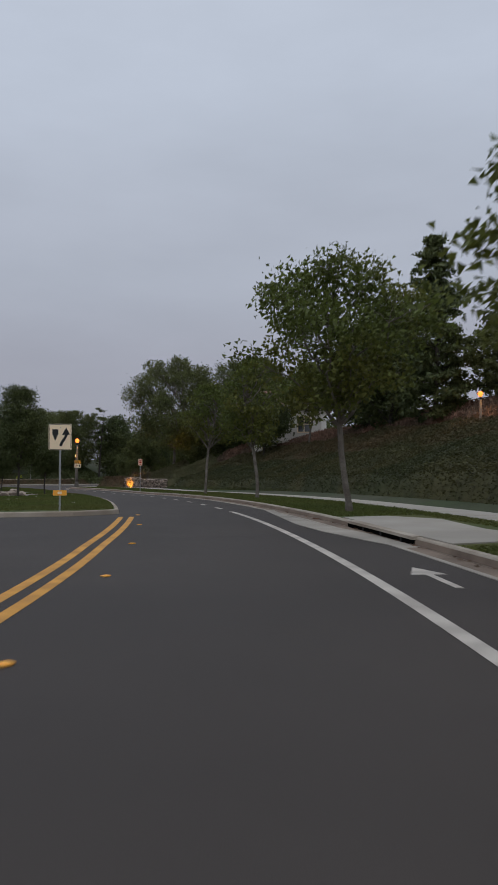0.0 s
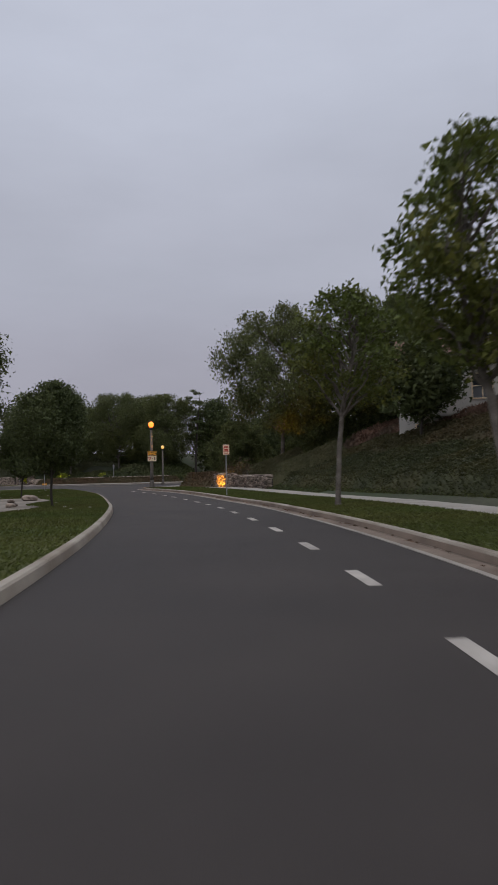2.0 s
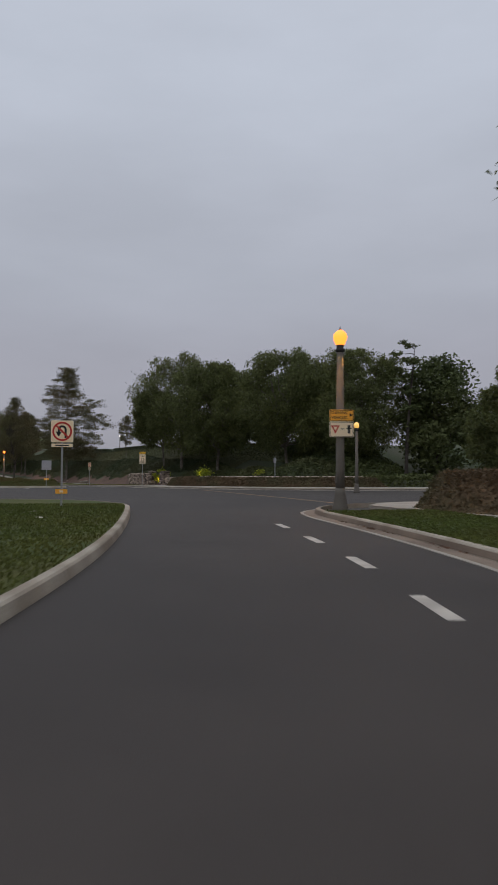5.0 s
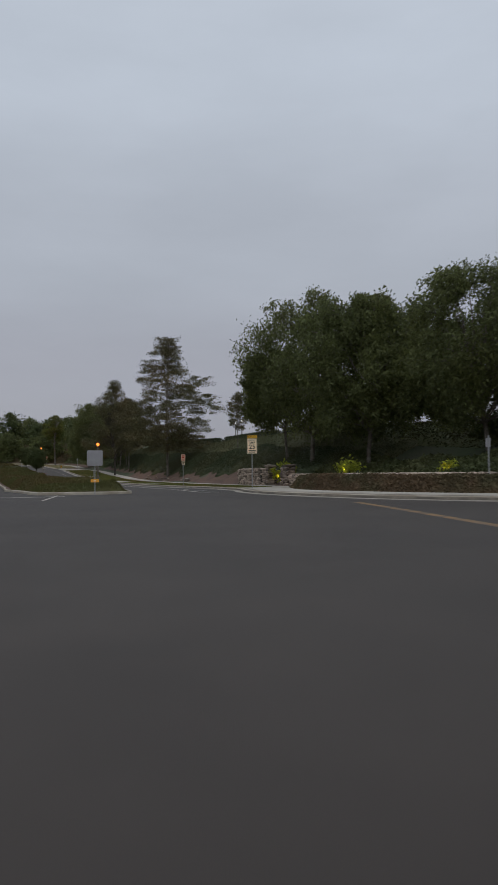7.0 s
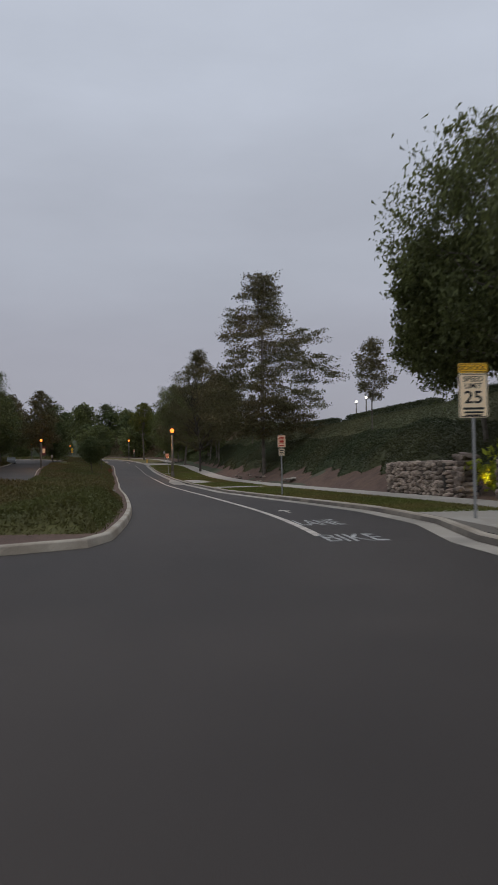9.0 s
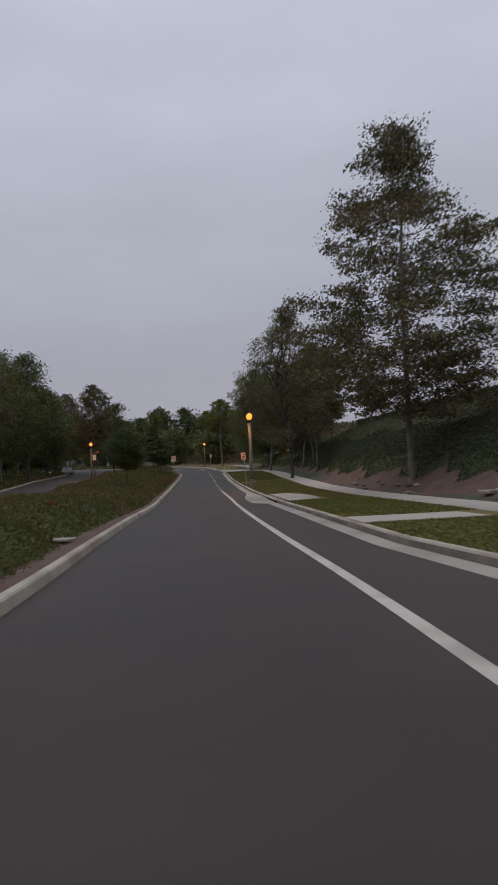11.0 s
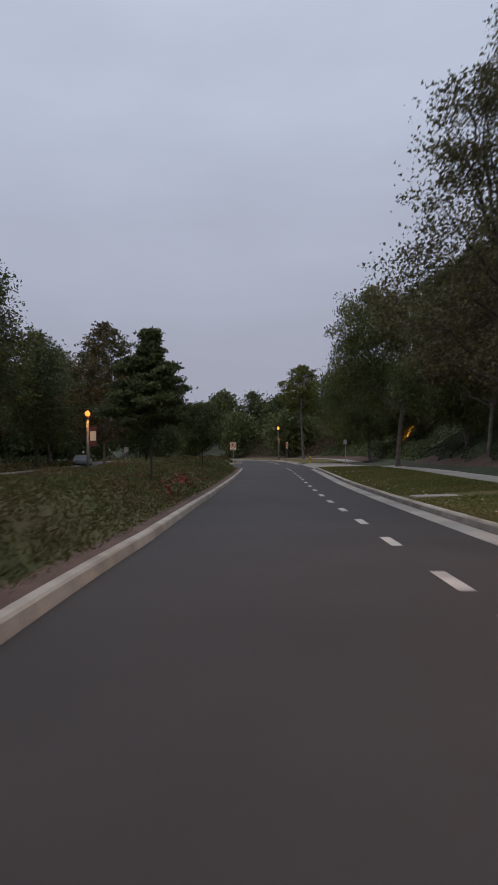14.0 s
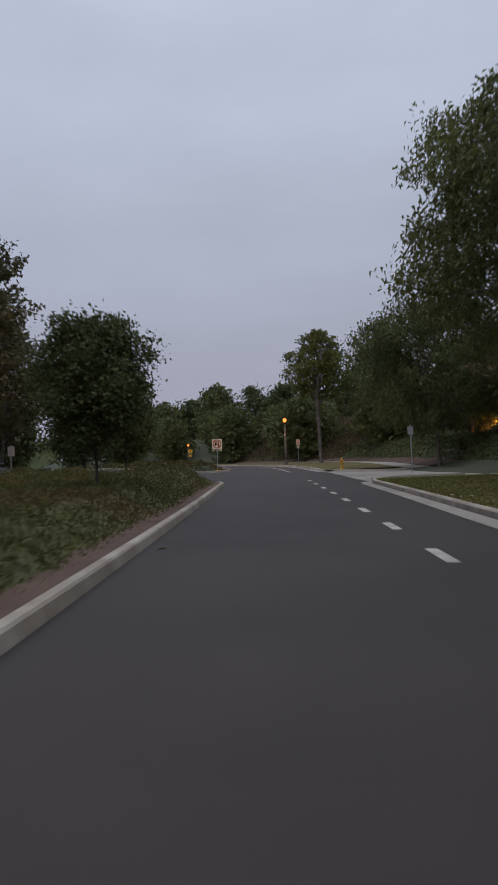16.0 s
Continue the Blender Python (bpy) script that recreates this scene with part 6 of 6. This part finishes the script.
spotlight(-57.4, 53.6, 0.3, (-56.0, 56.0, 4.2), 800, (1.0, 0.5, 0.06), "amber garden spotlight under the weeping tree", 60)
for x, y in ((-254.0, 66.5), (-263.0, 68.0), (-245.0, 70.5)):
    zz = float(ground_z(np.array([x]), np.array([y]))[0]) + 0.75
    spotlight(x, y, zz, (x - 3.0, y + 1.5, zz + 0.1), 260, (1.0, 0.36, 0.06), "amber garden spotlight among the terraced hedges", 110)
# pale branches caught by the light above the wall
v, f = [], []
r = np.random.RandomState(9)
for k in range(7):
    L = limb_path((0, 0, 0), (r.uniform(-1, 1), r.uniform(-1, 1), 1.1), r.uniform(0.7, 1.3), 0, r, 5)
    tube(v, f, L, np.linspace(0.022, 0.006, len(L)), 5)
br = raw("bare_shrub", v, f, "bark")
br.location = (-58.0, 53.0, 0.9)
tagged(br, "bare branching shrub lit amber behind the wall", "plant")
for k, (s0, o0) in enumerate(((38, -9.3), (40.5, -9.9), (35, -10.2), (43, -9.6))):
    o = bpy.data.objects.new("boulder", STONES[k])
    scene.collection.objects.link(o)
    p = ax(s0, o0, 0.3)
    o.matrix_basis = pose(*p, 0, 8 * k, 50 * k) @ Matrix.Diagonal((1.4, 0.9, 0.7, 1))
    tagged(o, "pale weathered boulder on the island", "boulder", "boulders on the island")


# ---- hydrant, rubble, utility box ----
hy = new("fire_hydrant")
lathe("barrel", [(0, -0.05), (0.16, -0.05), (0.16, 0.03), (0.1, 0.05), (0.1, 0.5), (0.13, 0.52), (0.13, 0.56), (0.1, 0.6), (0.05, 0.7), (0.03, 0.76), (0, 0.76)], "hydrant_paint", hy, seg=16)
for a in (0, 90, 180):
    q = lathe("outlet", [(0, 0.08), (0.05, 0.08), (0.05, 0.15), (0.06, 0.15), (0.06, 0.19), (0, 0.19)], "hydrant_paint", hy, seg=12)
    q.matrix_basis = pose(0, 0, 0.38, 90, 0, a)
p = ax(265.0, 5.3, 0.18)
hy.matrix_basis = pose(*p)
tagged(hy, "yellow fire hydrant on the grass by the driveway", "fire hydrant")
r = np.random.RandomState(31)
for k in range(9):
    s0, o0 = 166.8 + r.uniform(-1.6, 1.6), 9.6 + r.uniform(-0.5, 0.6)
    b = box("paving_fragment", -0.32, 0.32, -0.2, 0.2, -0.04, 0.04, "concrete", bevel=0.02)
    p = ax(s0, o0, 0.42 + 0.05 * (k % 3))
    b.matrix_basis = pose(*p, r.uniform(-10, 10), r.uniform(-10, 10), r.uniform(0, 180))
    tagged(b, "broken pale paving slab on the mulch", "paving slab", "broken slabs on the mulch")
bx = box("valve_cover", -0.3, 0.3, -0.22, 0.22, -0.02, 0.03, "concrete", bevel=0.02)
bx.matrix_basis = pose(*ax(158.5, -3.05, 0.19), 0, 0, 70)
tagged(bx, "pale concrete valve cover set in the median", "valve cover", "valve covers")
bx = box("valve_cover", -0.3, 0.3, -0.22, 0.22, -0.02, 0.03, "concrete", bevel=0.02)
bx.matrix_basis = pose(*ax(188.5, -2.75, 0.19), 0, 0, 70)
tagged(bx, "pale concrete valve cover set in the median", "valve cover", "valve covers")


# ---- the house on the bank ----
def house(x, y, z, turn):
    ob = new("house")
    box("wall", -2.0, 4.5, -3.5, 3.5, -2.5, 4.0, "stucco", ob, "pale stucco wall")
    v = [(-2.5, -4.1, 3.95), (5, -4.1, 3.95), (5, 4.1, 3.95), (-2.5, 4.1, 3.95), (-2.5, 0, 5.9), (5, 0, 5.9)]
    raw("roof", v, [(0, 1, 5, 4), (2, 3, 4, 5), (0, 4, 3), (1, 2, 5), (3, 2, 1, 0)], "roof_tile", ob, "low tiled gable roof", flat=True)
    box("eave", -2.55, 5.05, -4.15, -4.05, 3.85, 4.0, "stucco", ob)
    for wx in (-0.4, 2.9):
        for wz in (2.3, -0.6):
            w = box("window", wx - 0.55, wx + 0.55, -3.53, -3.47, wz - 0.7, wz + 0.7, "window_glass", ob, "dark window")
            box("frame", wx - 0.62, wx + 0.62, -3.56, -3.5, wz - 0.78, wz - 0.7, "sign_lit_white", w)
            box("frame", wx - 0.62, wx + 0.62, -3.56, -3.5, wz + 0.7, wz + 0.78, "sign_lit_white", w)
            box("frame", wx - 0.03, wx + 0.03, -3.56, -3.5, wz - 0.7, wz + 0.7, "sign_lit_white", w)
            box("frame", wx - 0.55, wx + 0.55, -3.55, -3.5, wz - 0.03, wz + 0.03, "sign_lit_white", w)
            for e in (-0.62, 0.55):
                box("frame", wx + e, wx + e + 0.07, -3.56, -3.5, wz - 0.7, wz + 0.7, "sign_lit_white", w)
    box("balcony", -1.2, 2.0, -4.4, -3.52, 0.55, 0.75, "stucco", ob)
    ob.matrix_basis = pose(x, y, z, 0, 0, turn)
    return tagged(ob, "pale two-storey stucco house above the bank", "house")


house(-43.45, 56.8, 3.7, 30)
house(-16.0, 56.0, 5.2, 20)


def fence(s0, s1, o, h, label):
    """A slim iron fence along the crown of the bank."""
    ob = empty("fence", label, "fence")
    s = np.arange(s0, s1, 2.2)
    P = ax(s, o)
    P[:, 2] = ground_z(P[:, 0], P[:, 1])
    for q in P:
        b = box("post", -0.03, 0.03, -0.03, 0.03, -0.2, h, "iron", ob)
        b.location = q
    for z in (0.15, h - 0.08):
        sweep("rail", P + (0, 0, z), [(-0.015, 0), (-0.015, 0.04), (0.015, 0.04), (0.015, 0)], "iron", ob)
    return ob


fence(20, 58, 22.8, 1.3, "dark iron fence along the top of the bank")


# ---- parked cars far off ----
def car(x, y, z, turn, note):
    ob = new("car")
    prof = [(-2.2, 0.35), (-2.25, 0.75), (-2.0, 0.95), (-1.4, 1.0), (-0.8, 1.42), (0.6, 1.45), (1.25, 1.02), (2.05, 0.88), (2.25, 0.6), (2.2, 0.3)]
    bm = bmesh.new()
    a = [bm.verts.new((px, -0.85, pz)) for px, pz in prof]
    b = [bm.verts.new((px, 0.85, pz)) for px, pz in prof]
    n = len(prof)
    bm.faces.new(a)
    bm.faces.new(b[::-1])
    for i in range(n):
        bm.faces.new((a[i], b[i], b[(i + 1) % n], a[(i + 1) % n]))
    bmesh.ops.recalc_face_normals(bm, faces=bm.faces)
    bmesh.ops.bevel(bm, geom=bm.edges[:], offset=0.07, segments=2, affect="EDGES")
    part("body", bm, "car_paint", ob)
    for sy in (-0.865, 0.865):
        extrude_shape("side_window", [(-1.2, 1.04), (-0.75, 1.36), (0.5, 1.38), (1.05, 1.04)], sy - 0.004, 0.008, "window_glass", ob)
    for wx in (-1.4, 1.4):
        for wy in (-0.8, 0.8):
            w = lathe("wheel", [(0, -0.1), (0.3, -0.1), (0.33, -0.06), (0.33, 0.06), (0.3, 0.1), (0, 0.1)], "rubber", ob, seg=18)
            w.matrix_basis = pose(wx, wy, 0.33, 90, 0, 0)
            h = lathe("rim", [(0, -0.11), (0.2, -0.115), (0.2, 0.115), (0, 0.11)], "steel", w, seg=14)
    ob.matrix_basis = pose(x, y, z, 0, 0, turn)
    return tagged(ob, note, "car", "parked cars")


car(-262.0, 27.0, 1.28, 5, "silver car parked beyond the far carriageway")
